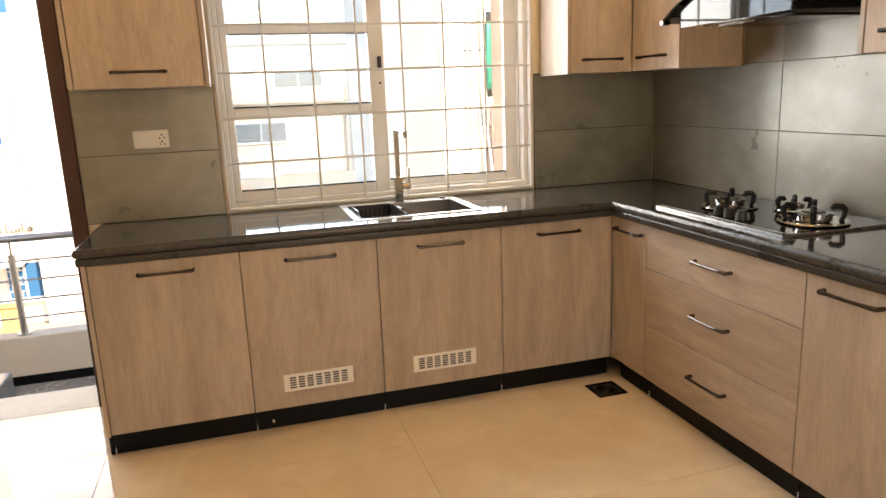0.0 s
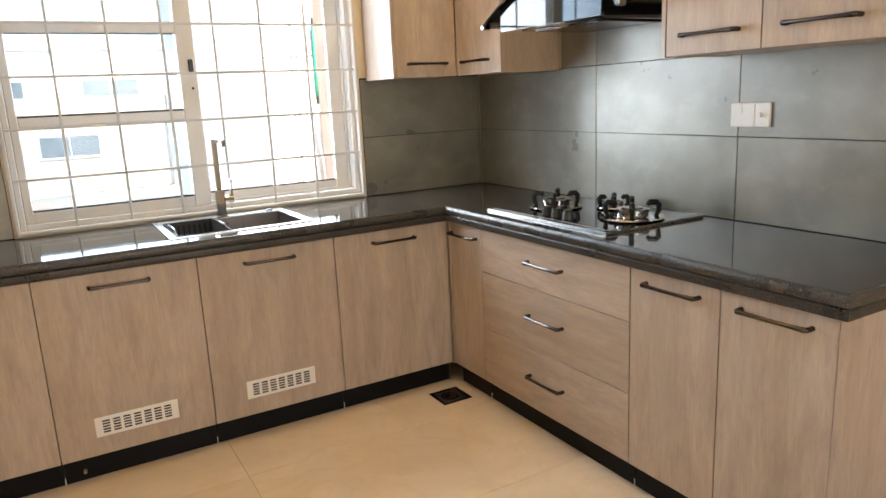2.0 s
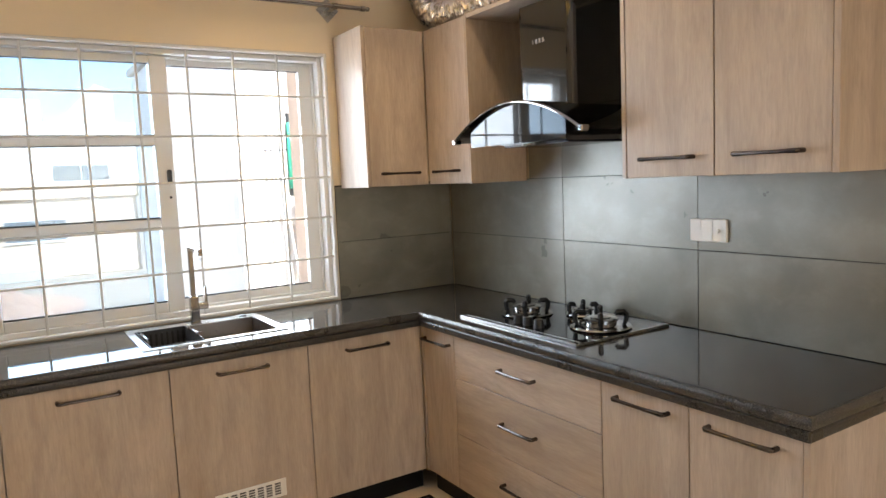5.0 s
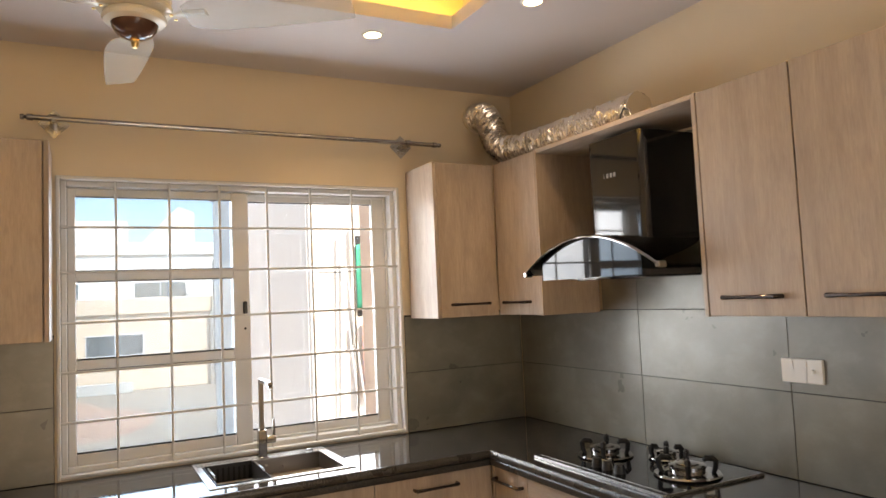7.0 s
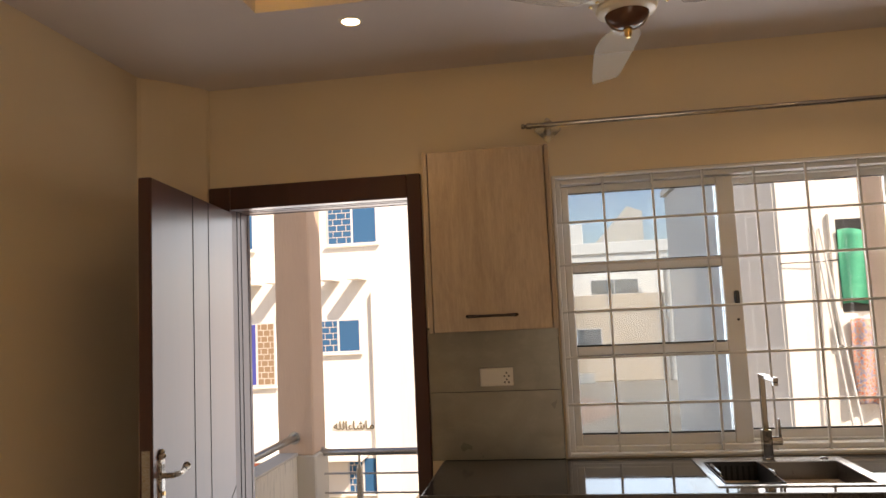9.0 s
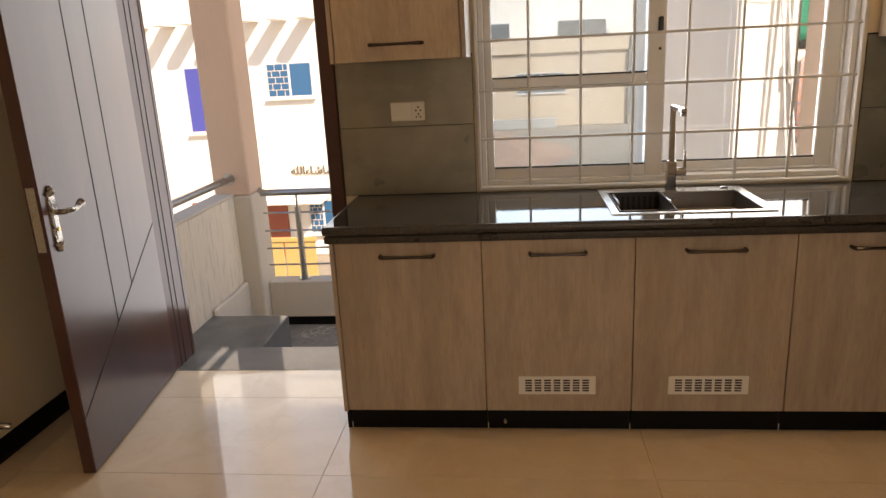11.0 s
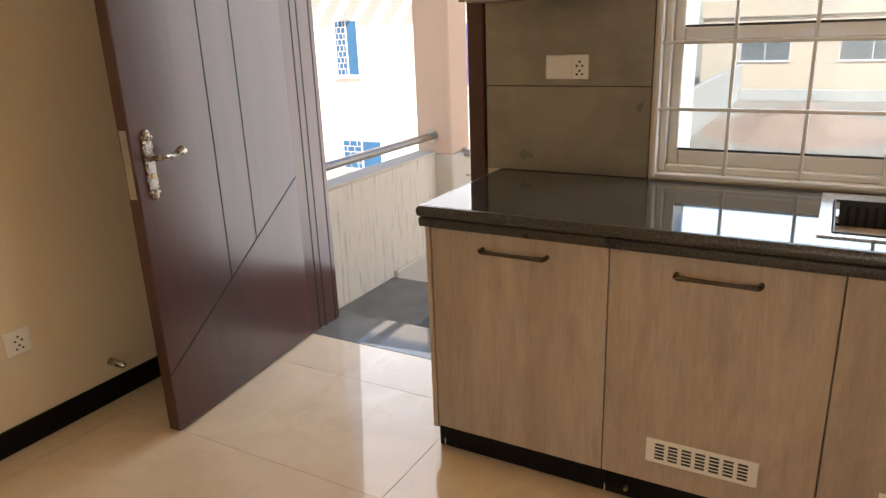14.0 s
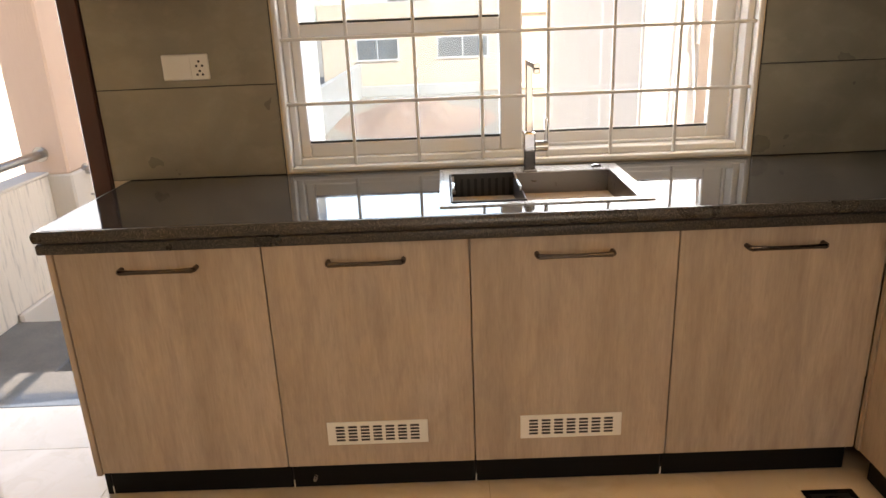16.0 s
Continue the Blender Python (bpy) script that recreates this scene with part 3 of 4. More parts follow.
base_unit(side, (0.606, 0.866), FULL, "narrow pale wood laminate base cabinet in the corner", group="base cabinets")
base_unit(side, (0.866, 1.762), [(0.100, 0.360, 0.242, WOOD_ACROSS), (0.360, 0.617, 0.500, WOOD_ACROSS), (0.617, 0.810, 0.724, WOOD_ACROSS)],
          "pale wood laminate unit of three wide drawers", group="base cabinets")
base_unit(side, (1.762, 2.114), TALL, "pale wood laminate base cabinet beside the drawers", group="base cabinets")
base_unit(side, (2.114, 2.460), TALL, "pale wood laminate base cabinet at the end of the run", group="base cabinets")
for place, u in ((back, (2.869, 2.886)), (side, (2.461, 2.479))):
    panel = thing("end_panel", place(u[0], 0.3, 0), "pale wood laminate end panel of the base cabinets", "panel", "end panels")
    part("board", rect(place, u, (0.012, 0.589), (0.095, 0.811), 0.001), WOOD, panel)
    part("kick_board", rect(place, u, (0.02, 0.550), (0.0, 0.0945), 0.001), BLACK_LAMINATE, panel)
solid("corner_filler", boxed((-0.589, -0.566), (-0.605, -0.587), (0.100, 0.810), 0.001), WOOD, "pale wood laminate filler strip in the cabinet corner", "filler strip")

# ---- worktop: two layers of dark granite round the corner, with a hole for the sink ----
SINK = (-1.809, -1.212, -0.521, -0.042)
HOLE = (SINK[0] + 0.012, SINK[1] - 0.012, SINK[2] + 0.012, SINK[3] - 0.012)
EXT_W, EXT_S = -2.890, -2.480


def slab(front, z, bevel):
    """An L of granite; its front edges lie at the distance front from the walls."""
    e = front - 0.598
    bm = bmesh.new()
    xs = [EXT_W - e, HOLE[0], HOLE[1], -front, 0.0]
    for a, b in zip(xs[:-1], xs[1:-1]):
        if a == HOLE[0]:
            spans = [(-front, HOLE[2]), (HOLE[3], 0.006)]
        else:
            spans = [(-front, 0.006)]
        for s in spans:
            box(bm, (a, b), s, z)
    box(bm, (-front, 0.006), (-front, 0.006), z)
    box(bm, (-front, 0.006), (EXT_S - e, -front), z)
    bmesh.ops.remove_doubles(bm, verts=bm.verts, dist=0.0001)
    return bm


worktop = thing("worktop", (-1.0, -0.3, 0.816), "dark polished granite worktop with a double stepped edge", "worktop")
part("upper_slab", slab(0.598, (0.845, 0.880), 0.0), GRANITE, worktop)
part("lower_strip", slab(0.594, (0.812, 0.8445), 0.0), GRANITE_LOW, worktop, "sawn speckled granite underlay")


def edge_strip(front, z, bevel, name, material):
    """The rounded front edge along the run, mitred at the corner."""
    bm = bmesh.new()
    e = front - 0.598
    prof = [(0.0, z[0]), (e * 0.75, z[0]), (e, z[0] + bevel), (e, z[1] - bevel), (e * 0.55, z[1] - 0.0006), (0.0, z[1])]
    base = 0.598
    line = [((EXT_W, 0.0), (-1, 0)), ((EXT_W, -base), (-1, -1)), ((-base, -base), (-1, -1)), ((-base, EXT_S), (-1, -1)), ((0.0, EXT_S), (0, -1))]
    rings = []
    for (px, py), (ox, oy) in line:
        rings.append([bm.verts.new((px + ox * d, py + oy * d, h)) for d, h in prof])
    for a, b in zip(rings, rings[1:]):
        for k in range(len(prof)):
            l = (k + 1) % len(prof)
            bm.faces.new((a[k], a[l], b[l], b[k]))
    bm.faces.new(rings[0])
    bm.faces.new(rings[-1][::-1])
    return part(name, bm, material, worktop, "rounded speckled granite nosing", True)


edge_strip(0.611, (0.847, 0.8795), 0.010, "nosing", GRANITE_EDGE)
edge_strip(0.606, (0.8135, 0.8435), 0.005, "nosing", GRANITE_LOW)

# ---- sink, drainer basket and tap ----
sink = thing("sink", (-1.5, -0.28, 0.88), "stainless steel single bowl sink set in the worktop", "sink")
B = (-1.779, -1.252, -0.497, -0.128)
rim = bmesh.new()
for x, y in (((SINK[0], B[0]), (SINK[2], SINK[3])), ((B[1], SINK[1]), (SINK[2], SINK[3])), ((B[0], B[1]), (SINK[2], B[2])), ((B[0], B[1]), (B[3], SINK[3]))):
    box(rim, x, y, (0.8802, 0.8845))
part("rim", rim, STEEL, sink)
bowl = bmesh.new()
t, low = 0.003, 0.69
box(bowl, (B[0] - t, B[0]), (B[2] - t, B[3] + t), (low, 0.880))
box(bowl, (B[1], B[1] + t), (B[2] - t, B[3] + t), (low, 0.880))
box(bowl, (B[0], B[1]), (B[2] - t, B[2]), (low, 0.880))
box(bowl, (B[0], B[1]), (B[3], B[3] + t), (low, 0.880))
box(bowl, (B[0] - t, B[1] + t), (B[2] - t, B[3] + t), (low - 0.004, low))
part("bowl", bowl, SINK_STEEL, sink)
part("waste", lathe(bmesh.new(), [(0.0, 0.0), (0.05, 0.0), (0.056, 0.003), (0.05, 0.005), (0.02, 0.002), (0.0, 0.002)], (-1.40, -0.3, low), 24), CHROME, sink, smooth=True)
part("overflow_cap", lathe(bmesh.new(), [(0.017, 0.0), (0.018, 0.004), (0.012, 0.008), (0.0, 0.009)], (-1.285, -0.085, 0.8845), 18), CHROME, sink, smooth=True)
basket = thing("drainer_basket", (-1.66, -0.31, 0.80), "black slotted drainer basket hung in the sink", "basket")
K = (-1.775, -1.563, -0.491, -0.134)
wallb = bmesh.new()
for x, y in (((K[0], K[0] + 0.004), (K[2], K[3])), ((K[1] - 0.004, K[1]), (K[2], K[3])), ((K[0] + 0.004, K[1] - 0.004), (K[2], K[2] + 0.004)), ((K[0] + 0.004, K[1] - 0.004), (K[3] - 0.004, K[3]))):
    box(wallb, x, y, (0.795, 0.888), 0.001)
part("basket_wall", wallb, BLACK_PLASTIC, basket)
for k in range(9):
    x = K[0] + 0.014 + k * 0.023
    part("slat", boxed((x - 0.006, x + 0.006), (K[2] + 0.004, K[3] - 0.004), (0.796, 0.801), 0.001), BLACK_PLASTIC, basket)
for k in range(9):
    x = K[0] + 0.014 + k * 0.023
    # no gap is cut: a black strip carries the dark of each one
    part("slot_shade", boxed((x - 0.005, x + 0.005), (K[3] - 0.0055, K[3] - 0.0035), (0.81, 0.872)), CAST_IRON, basket)
for x in (K[0] + 0.008, K[1] - 0.008):
    part("grip", tube(bmesh.new(), [(x, -0.40, 0.889), (x, -0.39, 0.897), (x, -0.23, 0.897), (x, -0.22, 0.889)], 0.005, 8), CHROME, basket, "chrome grip", True)

tap = thing("sink_tap", (-1.512, -0.110, 0.8845), "tall square chrome mixer tap beside the sink", "tap")
tx, ty = -1.512, -0.110
part("base", boxed((tx - 0.024, tx + 0.024), (ty - 0.024, ty + 0.024), (0.8848, 0.892), 0.003), CHROME, tap)
part("body", boxed((tx - 0.019, tx + 0.019), (ty - 0.019, ty + 0.019), (0.892, 1.012), 0.004, 2), CHROME, tap)
part("riser", boxed((tx - 0.011, tx + 0.011), (ty - 0.011, ty + 0.011), (1.012, 1.243), 0.003, 2), CHROME, tap)
part("spout", boxed((tx - 0.011, tx + 0.011), (ty - 0.19, ty - 0.011), (1.226, 1.243), 0.003, 2), CHROME, tap)
part("aerator", boxed((tx - 0.0095, tx + 0.0095), (ty - 0.188, ty - 0.166), (1.212, 1.226), 0.002), CHROME, tap)
arm = part("valve", tube(bmesh.new(), [(tx + 0.019, ty, 0.965), (tx + 0.060, ty, 0.965)], 0.018, 14), CHROME, tap, smooth=True)
part("lever", boxed((tx + 0.050, tx + 0.060), (ty - 0.007, ty + 0.007), (0.97, 1.055), 0.003, 2), CHROME, arm)

# ---- gas hob ----
hob = thing("gas_hob", (-0.265, -1.197, 0.88), "black glass gas hob with three burners", "hob")
X, Y = (-0.528, -0.035), (-1.590, -0.848)
part("glass_top", boxed(X, Y, (0.8815, 0.8895), 0.002), BLACK_GLASS, hob)
part("front_trim", boxed((X[0] - 0.004, X[0]), Y, (0.8805, 0.8905), 0.001), STEEL, hob, "brushed steel trim")
part("front_trim", boxed((X[0] + 0.022, X[0] + 0.030), (Y[0] + 0.006, Y[1] - 0.006), (0.8895, 0.8910), 0.0005), STEEL, hob)
part("side_trim", boxed(X, (Y[0] - 0.004, Y[0]), (0.8805, 0.8905), 0.001), STEEL, hob)


def burner(x, y, r, tall):
    z = 0.8895
    b = part("burner", lathe(bmesh.new(), [(r * 1.08, 0.0), (r * 1.16, 0.005), (r * 1.12, 0.010), (r * 0.98, 0.011), (r * 0.80, 0.006), (r * 0.66, 0.006)], (x, y, z), 36), CHROME, hob, "steel drip ring", True)
    part("cup", lathe(bmesh.new(), [(r * 0.68, 0.005), (r * 0.60, 0.010), (r * 0.60, tall * 0.50), (r * 0.64, tall * 0.54), (r * 0.64, tall * 0.70), (r * 0.54, tall * 0.76), (r * 0.2, tall * 0.78), (0.0, tall * 0.78)], (x, y, z), 32), CHROME, b, smooth=True)
    part("cap", lathe(bmesh.new(), [(r * 0.38, tall * 0.76), (r * 0.40, tall * 0.84), (r * 0.28, tall * 0.90), (0.0, tall * 0.92)], (x, y, z), 24), CHROME, b, smooth=True)
    part("igniter", tube(bmesh.new(), [(x + r * 0.3, y + r * 0.3, z + tall * 0.8), (x + r * 0.3, y + r * 0.3, z + tall * 1.35)], 0.004, 8), CAST_IRON, b)
    for k in range(4):
        a = math.pi / 4 + k * math.pi / 2
        c, s = math.cos(a), math.sin(a)
        path = [(x + c * r * u, y + s * r * u, z + h) for u, h in ((0.84, 0.006), (0.93, tall * 0.55), (0.95, tall * 1.02), (0.86, tall * 1.20), (0.62, tall * 1.19), (0.54, tall * 1.0))]
        part("pan_support", tube(bmesh.new(), path, [0.008, 0.010, 0.012, 0.012, 0.011, 0.008], 6), CAST_IRON, b, "black cast iron pan support")


burner(-0.300, -1.035, 0.098, 0.052)
burner(-0.265, -1.447, 0.105, 0.052)
burner(-0.145, -1.225, 0.062, 0.040)
for y in (-1.155, -1.215, -1.285):
    k = part("knob", lathe(bmesh.new(), [(0.021, 0.0), (0.021, 0.012), (0.018, 0.026), (0.017, 0.032), (0.0, 0.032)], (-0.445, y, 0.8895), 20), BLACK_PLASTIC, hob, "black knob with a chrome rim", True)
    part("knob_rim", lathe(bmesh.new(), [(0.0175, 0.0), (0.0182, 0.002), (0.0150, 0.003), (0.0, 0.003)], (-0.445, y, 0.9215), 20), CHROME, k, smooth=True)

# ---- wall cabinets ----
LOW, TOP = 1.476, 2.250


def wall_unit(place, u, depth, doors, label, panels=(), handles=()):
    at = place((u[0] + u[1]) / 2, 0.15, LOW)
    unit = thing("wall_cabinet", at, label, "cabinet", "wall cabinets")
    part("body", rect(place, (u[0] + 0.0005, u[1] - 0.0005), (0.012, depth - 0.032), (LOW + 0.002, TOP - 0.002)), WOOD, unit)
    for a, b in doors:
        d = part("door", rect(place, (a + 0.0024, b - 0.0024), (depth - 0.018, depth), (LOW, TOP - 0.004), 0.0012), WOOD, unit)
        bow_handle(place, (a + b) / 2, depth, 1.538, 0.222, d)
    for a, b, d in panels:
        part("side_panel", rect(place, (a, b), (0.012, d), (LOW - 0.002, TOP), 0.001), WOOD, unit)
    return unit


wall_unit(back, (2.364, 2.866), 0.330, [(2.366, 2.864)], "pale wood laminate wall cabinet beside the balcony door", [(2.346, 2.364, 0.318), (2.866, 2.883, 0.330)])
wall_unit(back, (0.346, 0.680), 0.330, [(0.346, 0.680)], "pale wood laminate wall cabinet beside the window", [(0.680, 0.697, 0.330)])
wall_unit(side, (0.331, 0.697), 0.345, [(0.331, 0.697)], "pale wood laminate corner wall cabinet", [(0.697, 0.714, 0.347)])
wall_unit(side, (1.670, 2.393), 0.345, [(1.670, 2.028), (2.028, 2.393)], "pale wood laminate double wall cabinet", [(1.652, 1.670, 0.347), (2.393, 2.412, 0.347)])
niche = thing("hood_niche_top", (-0.17, -1.18, TOP - 0.018), "pale wood laminate board above the cooker hood", "board")
part("board", rect(side, (0.715, 1.651), (0.012, 0.345), (TOP - 0.018, TOP), 0.001), WOOD_ACROSS, niche)

# ---- cooker hood ----
hood = thing("cooker_hood", (-0.2, -1.18, 1.62), "black glass cooker hood with a curved visor", "hood")
CY, HW = -1.190, 0.165
shaft = bmesh.new()
outline = [(-0.012, CY + HW), (-0.25, CY + HW)]
for k in range(7):
    a = k / 6 * math.pi / 2
    outline.append((-0.27 - 0.03 * math.sin(a), CY + HW - 0.03 + 0.03 * math.cos(a)))
for k in range(7):
    a = math.pi / 2 * (1 - k / 6)
    outline.append((-0.27 - 0.03 * math.sin(a), CY - HW + 0.03 - 0.03 * math.cos(a)))
outline += [(-0.25, CY - HW), (-0.012, CY - HW)]
prism(shaft, outline, 1.70, 2.205)
part("chimney", shaft, BLACK_ENAMEL, hood, "glossy black chimney box")
tray_bm = bmesh.new()
prism(tray_bm, [(-0.012, CY + 0.28), (-0.40, CY + 0.24), (-0.44, CY + 0.12), (-0.445, CY - 0.12), (-0.40, CY - 0.24), (-0.012, CY - 0.28)], 1.628, 1.70)
part("motor_tray", tray_bm, BLACK_ENAMEL, hood)
part("filter", boxed((-0.36, -0.06), (CY - 0.20, CY + 0.20), (1.622, 1.628), 0.002), GUNMETAL, hood, "dark steel grease filter")


def visor_height(y):
    s = (y - CY) / 0.405
    return 1.655 + 0.135 * (1 - s * s)


visor = bmesh.new()
N = 24
cols = []
for k in range(N + 1):
    y = CY + 0.405 - 0.81 * k / N
    z = visor_height(y)
    cols.append([visor.verts.new((x, y, z + dz)) for x, dz in ((-0.02, 0.0), (-0.485, 0.0), (-0.485, 0.007), (-0.02, 0.007))])
for a, b in zip(cols, cols[1:]):
    for k in range(4):
        visor.faces.new((a[k], a[(k + 1) % 4], b[(k + 1) % 4], b[k]))
visor.faces.new(cols[0])
visor.faces.new(cols[-1][::-1])
vis = part("visor", visor, GLASS_VISOR, hood, "curved smoked glass visor", True)
part("visor_edge", tube(bmesh.new(), [(-0.487, CY + 0.405 - 0.81 * k / N, visor_height(CY + 0.405 - 0.81 * k / N) + 0.003) for k in range(N + 1)], 0.0055, 8), CHROME, vis, "chrome visor edge", True)
fascia = bmesh.new()
cols = []
for k in range(N + 1):
    y = CY + 0.30 - 0.60 * k / N
    cols.append([fascia.verts.new(p) for p in ((-0.465, y, 1.630), (-0.465, y, max(1.660, visor_height(y) - 0.004)), (-0.450, y, max(1.660, visor_height(y) - 0.004)), (-0.450, y, 1.630))])
for a, b in zip(cols, cols[1:]):
    for k in range(4):
        fascia.faces.new((a[k], a[(k + 1) % 4], b[(k + 1) % 4], b[k]))
fascia.faces.new(cols[0])
fascia.faces.new(cols[-1][::-1])
part("control_panel", fascia, BLACK_GLASS, hood, "black glass control panel")
for y in (CY + 0.40, CY - 0.40):
    part("visor_clip", boxed((-0.492, -0.455), (y - 0.012, y + 0.012), (1.648, 1.672), 0.004), CHROME, vis)
for k, (a, b) in enumerate(((0.062, 0.004), (0.045, 0.012), (0.024, 0.012), (0.003, 0.012))):
    part("badge_bar", boxed((-0.3015, -0.2998), (CY + a - b, CY + a), (2.040, 2.058)), STEEL, hood, "small silver badge")
part("lamp", lathe(bmesh.new(), [(0.0, 0.0), (0.026, 0.0), (0.028, 0.004), (0.0, 0.004)], (-0.39, CY, 1.623), 16), STEEL, hood)

# ---- flexible foil duct on the cabinets ----
duct_path = []
ctrl = [(-0.235, 0.0, 2.585), (-0.235, -0.05, 2.585), (-0.24, -0.11, 2.565), (-0.25, -0.17, 2.51), (-0.26, -0.22, 2.44), (-0.262, -0.27, 2.37), (-0.245, -0.36, 2.328), (-0.215, -0.52, 2.322), (-0.19, -0.80, 2.324), (-0.18, -1.05, 2.322), (-0.18, -1.24, 2.318)]
for k in range(len(ctrl) - 1):
    p0, p1, p2, p3 = [Vector(ctrl[min(max(j, 0), len(ctrl) - 1)]) for j in (k - 1, k, k + 1, k + 2)]
    n = max(4, int((p2 - p1).length / 0.0055))
    for j in range(n):
        t = j / n
        duct_path.append(0.5 * ((2 * p1) + (p2 - p0) * t + (2 * p0 - 5 * p1 + 4 * p2 - p3) * t * t + (3 * p1 - p0 - 3 * p2 + p3) * t ** 3))
crinkle = random.Random(4)
duct_bm = bmesh.new()
tube(duct_bm, duct_path, [0.070 + (0.0060 if k % 3 == 0 else -0.0045) + crinkle.uniform(-0.001, 0.001) for k in range(len(duct_path))], 26)
for v in duct_bm.verts:
    v.co += Vector([crinkle.uniform(-0.0026, 0.0026) for _ in range(3)])
duct = thing("foil_duct", (-0.19, -0.6, TOP), "crinkled aluminium foil duct lying on the wall cabinets", "duct")
part("hose", duct_bm, FOIL, duct)
part("wall_collar", tube(bmesh.new(), [(-0.235, 0.007, 2.585), (-0.235, -0.006, 2.585)], 0.085, 24), CREAM, duct)
cable = tube(bmesh.new(), [(-0.28, -1.22, TOP), (-0.28, -1.23, TOP + 0.04), (-0.285, -1.255, TOP + 0.06), (-0.29, -1.285, TOP + 0.045), (-0.295, -1.31, TOP + 0.004)], 0.004, 8)
solid("power_cable", cable, BLACK_PLASTIC, "black cable looped on the cabinet top", "cable", smooth=True)

# ---- curtain rail ----
rail = thing("curtain_rail", (-1.48, -0.09, 2.38), "polished steel curtain rail above the window", "curtain rail")
part("pole", tube(bmesh.new(), [(-2.41, -0.09, 2.392), (-0.565, -0.09, 2.392)], 0.0115, 14), CHROME, rail, smooth=True)
for x, s in ((-2.41, -1), (-0.565, 1)):
    part("finial", tube(bmesh.new(), [(x, -0.09, 2.392), (x + s * 0.022, -0.09, 2.392), (x + s * 0.026, -0.09, 2.392), (x + s * 0.036, -0.09, 2.392), (x + s * 0.046, -0.09, 2.392)], [0.015, 0.014, 0.006, 0.013, 0.010], 14), CHROME, rail, smooth=True)
for x in (-2.336, -0.712):
    d = 0.062
    b = part("bracket", prism(bmesh.new(), [(x - d, 2.390), (x, 2.390 - d), (x + d, 2.390), (x, 2.390 + d)], 0.000, 0.007, 1), STEEL, rail, "diamond shaped steel bracket plate")
    part("arm", tube(bmesh.new(), [(x, 0.0, 2.384), (x, -0.085, 2.384)], [0.018, 0.011], 12), CHROME, b, smooth=True)
    part("ring", tube(bmesh.new(), [(x - 0.012, -0.09, 2.392), (x + 0.012, -0.09, 2.392)], 0.017, 14), CHROME, b, smooth=True)

# ---- sockets ----
def plate_thing(name, x, y, z, face, label):
    s = thing(name, (x[0], y[0], z[0]), label, "socket")
    part("plate", boxed(x, y, z, 0.003), WHITE_PLASTIC, s)
    return s


s = plate_thing("wall_socket", (-2.711, -2.558), (-0.011, 0.0), (1.213, 1.296), 0, "white plastic double socket plate on the grey tiles")
part("blank_module", boxed((-2.706, -2.616), (-0.0125, -0.010), (1.217, 1.292), 0.001), WHITE_PLASTIC, s)
# black discs on the plate, coloured for the shade inside the holes
for dx, dz in ((0.0, 0.018), (-0.010, 0.004), (0.010, 0.004), (0.0, -0.012), (-0.009, -0.024), (0.009, -0.024)):
    part("pin_hole_shade", tube(bmesh.new(), [(-2.588 + dx, -0.0105, 1.254 + dz), (-2.588 + dx, -0.0118, 1.254 + dz)], 0.0042, 8), BLACK_PLASTIC, s)
s = plate_thing("wall_socket", (-0.011, 0.0), (-1.836, -1.678), (1.225, 1.310), 1, "white plastic switch plate with a torn paper cover")
paper = prism(bmesh.new(), [(-1.680, 1.227), (-1.680, 1.308), (-1.722, 1.308), (-1.728, 1.272), (-1.737, 1.307), (-1.778, 1.308), (-1.775, 1.227)], -0.0128, -0.0112, 0)
part("paper_cover", paper, Mat("torn_paper", 0.8, 0, (0.82, 0.81, 0.78)).m, s)
part("fan_dial", tube(bmesh.new(), [(-0.011, -1.800, 1.268), (-0.024, -1.800, 1.268)], 0.008, 14), WHITE_PLASTIC, s, smooth=True)
s = plate_thing("wall_socket", (LEFT, LEFT + 0.010), (-1.215, -1.125), (0.350, 0.440), 1, "white plastic socket plate low on the cream wall")
# the holes' shade again as black discs on the plate
for dy, dz in ((0.0, 0.02), (-0.012, 0.005), (0.012, 0.005), (0.0, -0.012), (-0.011, -0.024), (0.011, -0.024)):
    part("pin_hole_shade", tube(bmesh.new(), [(LEFT + 0.0095, -1.17 + dy, 0.395 + dz), (LEFT + 0.0108, -1.17 + dy, 0.395 + dz)], 0.0042, 8), BLACK_PLASTIC, s)
stop = thing("gas_valve", (LEFT, -0.85, 0.17), "small dark metal gas valve low on the wall", "valve")
part("flange", lathe(bmesh.new(), [(0.0, 0.014), (0.012, 0.013), (0.028, 0.006), (0.034, 0.0)], (0, 0, 0), 20), OLD_BRONZE, stop, smooth=True).matrix_world = pose(LEFT, -0.85, 0.172, 0, 90, 0)
part("stem", tube(bmesh.new(), [(LEFT + 0.012, -0.85, 0.172), (LEFT + 0.050, -0.848, 0.170)], [0.016, 0.012], 12), OLD_BRONZE, stop, smooth=True)
part("nozzle", tube(bmesh.new(), [(LEFT + 0.046, -0.848, 0.170), (LEFT + 0.075, -0.838, 0.164), (LEFT + 0.082, -0.835, 0.163)], [0.014, 0.013, 0.009], 10), CHROME, stop, smooth=True)
stop2 = thing("gas_valve", (0.0, -2.60, 0.29), "small brass gas valve on the cream wall beside the cabinets", "valve")
part("flange", tube(bmesh.new(), [(0.008, -2.585, 0.30), (0.0, -2.585, 0.30)], [0.034, 0.028], 16), WHITE_PLASTIC, stop2, smooth=True)
part("stem", tube(bmesh.new(), [(0.0, -2.585, 0.30), (-0.06, -2.585, 0.30)], [0.014, 0.012], 12), BRASS, stop2, smooth=True)
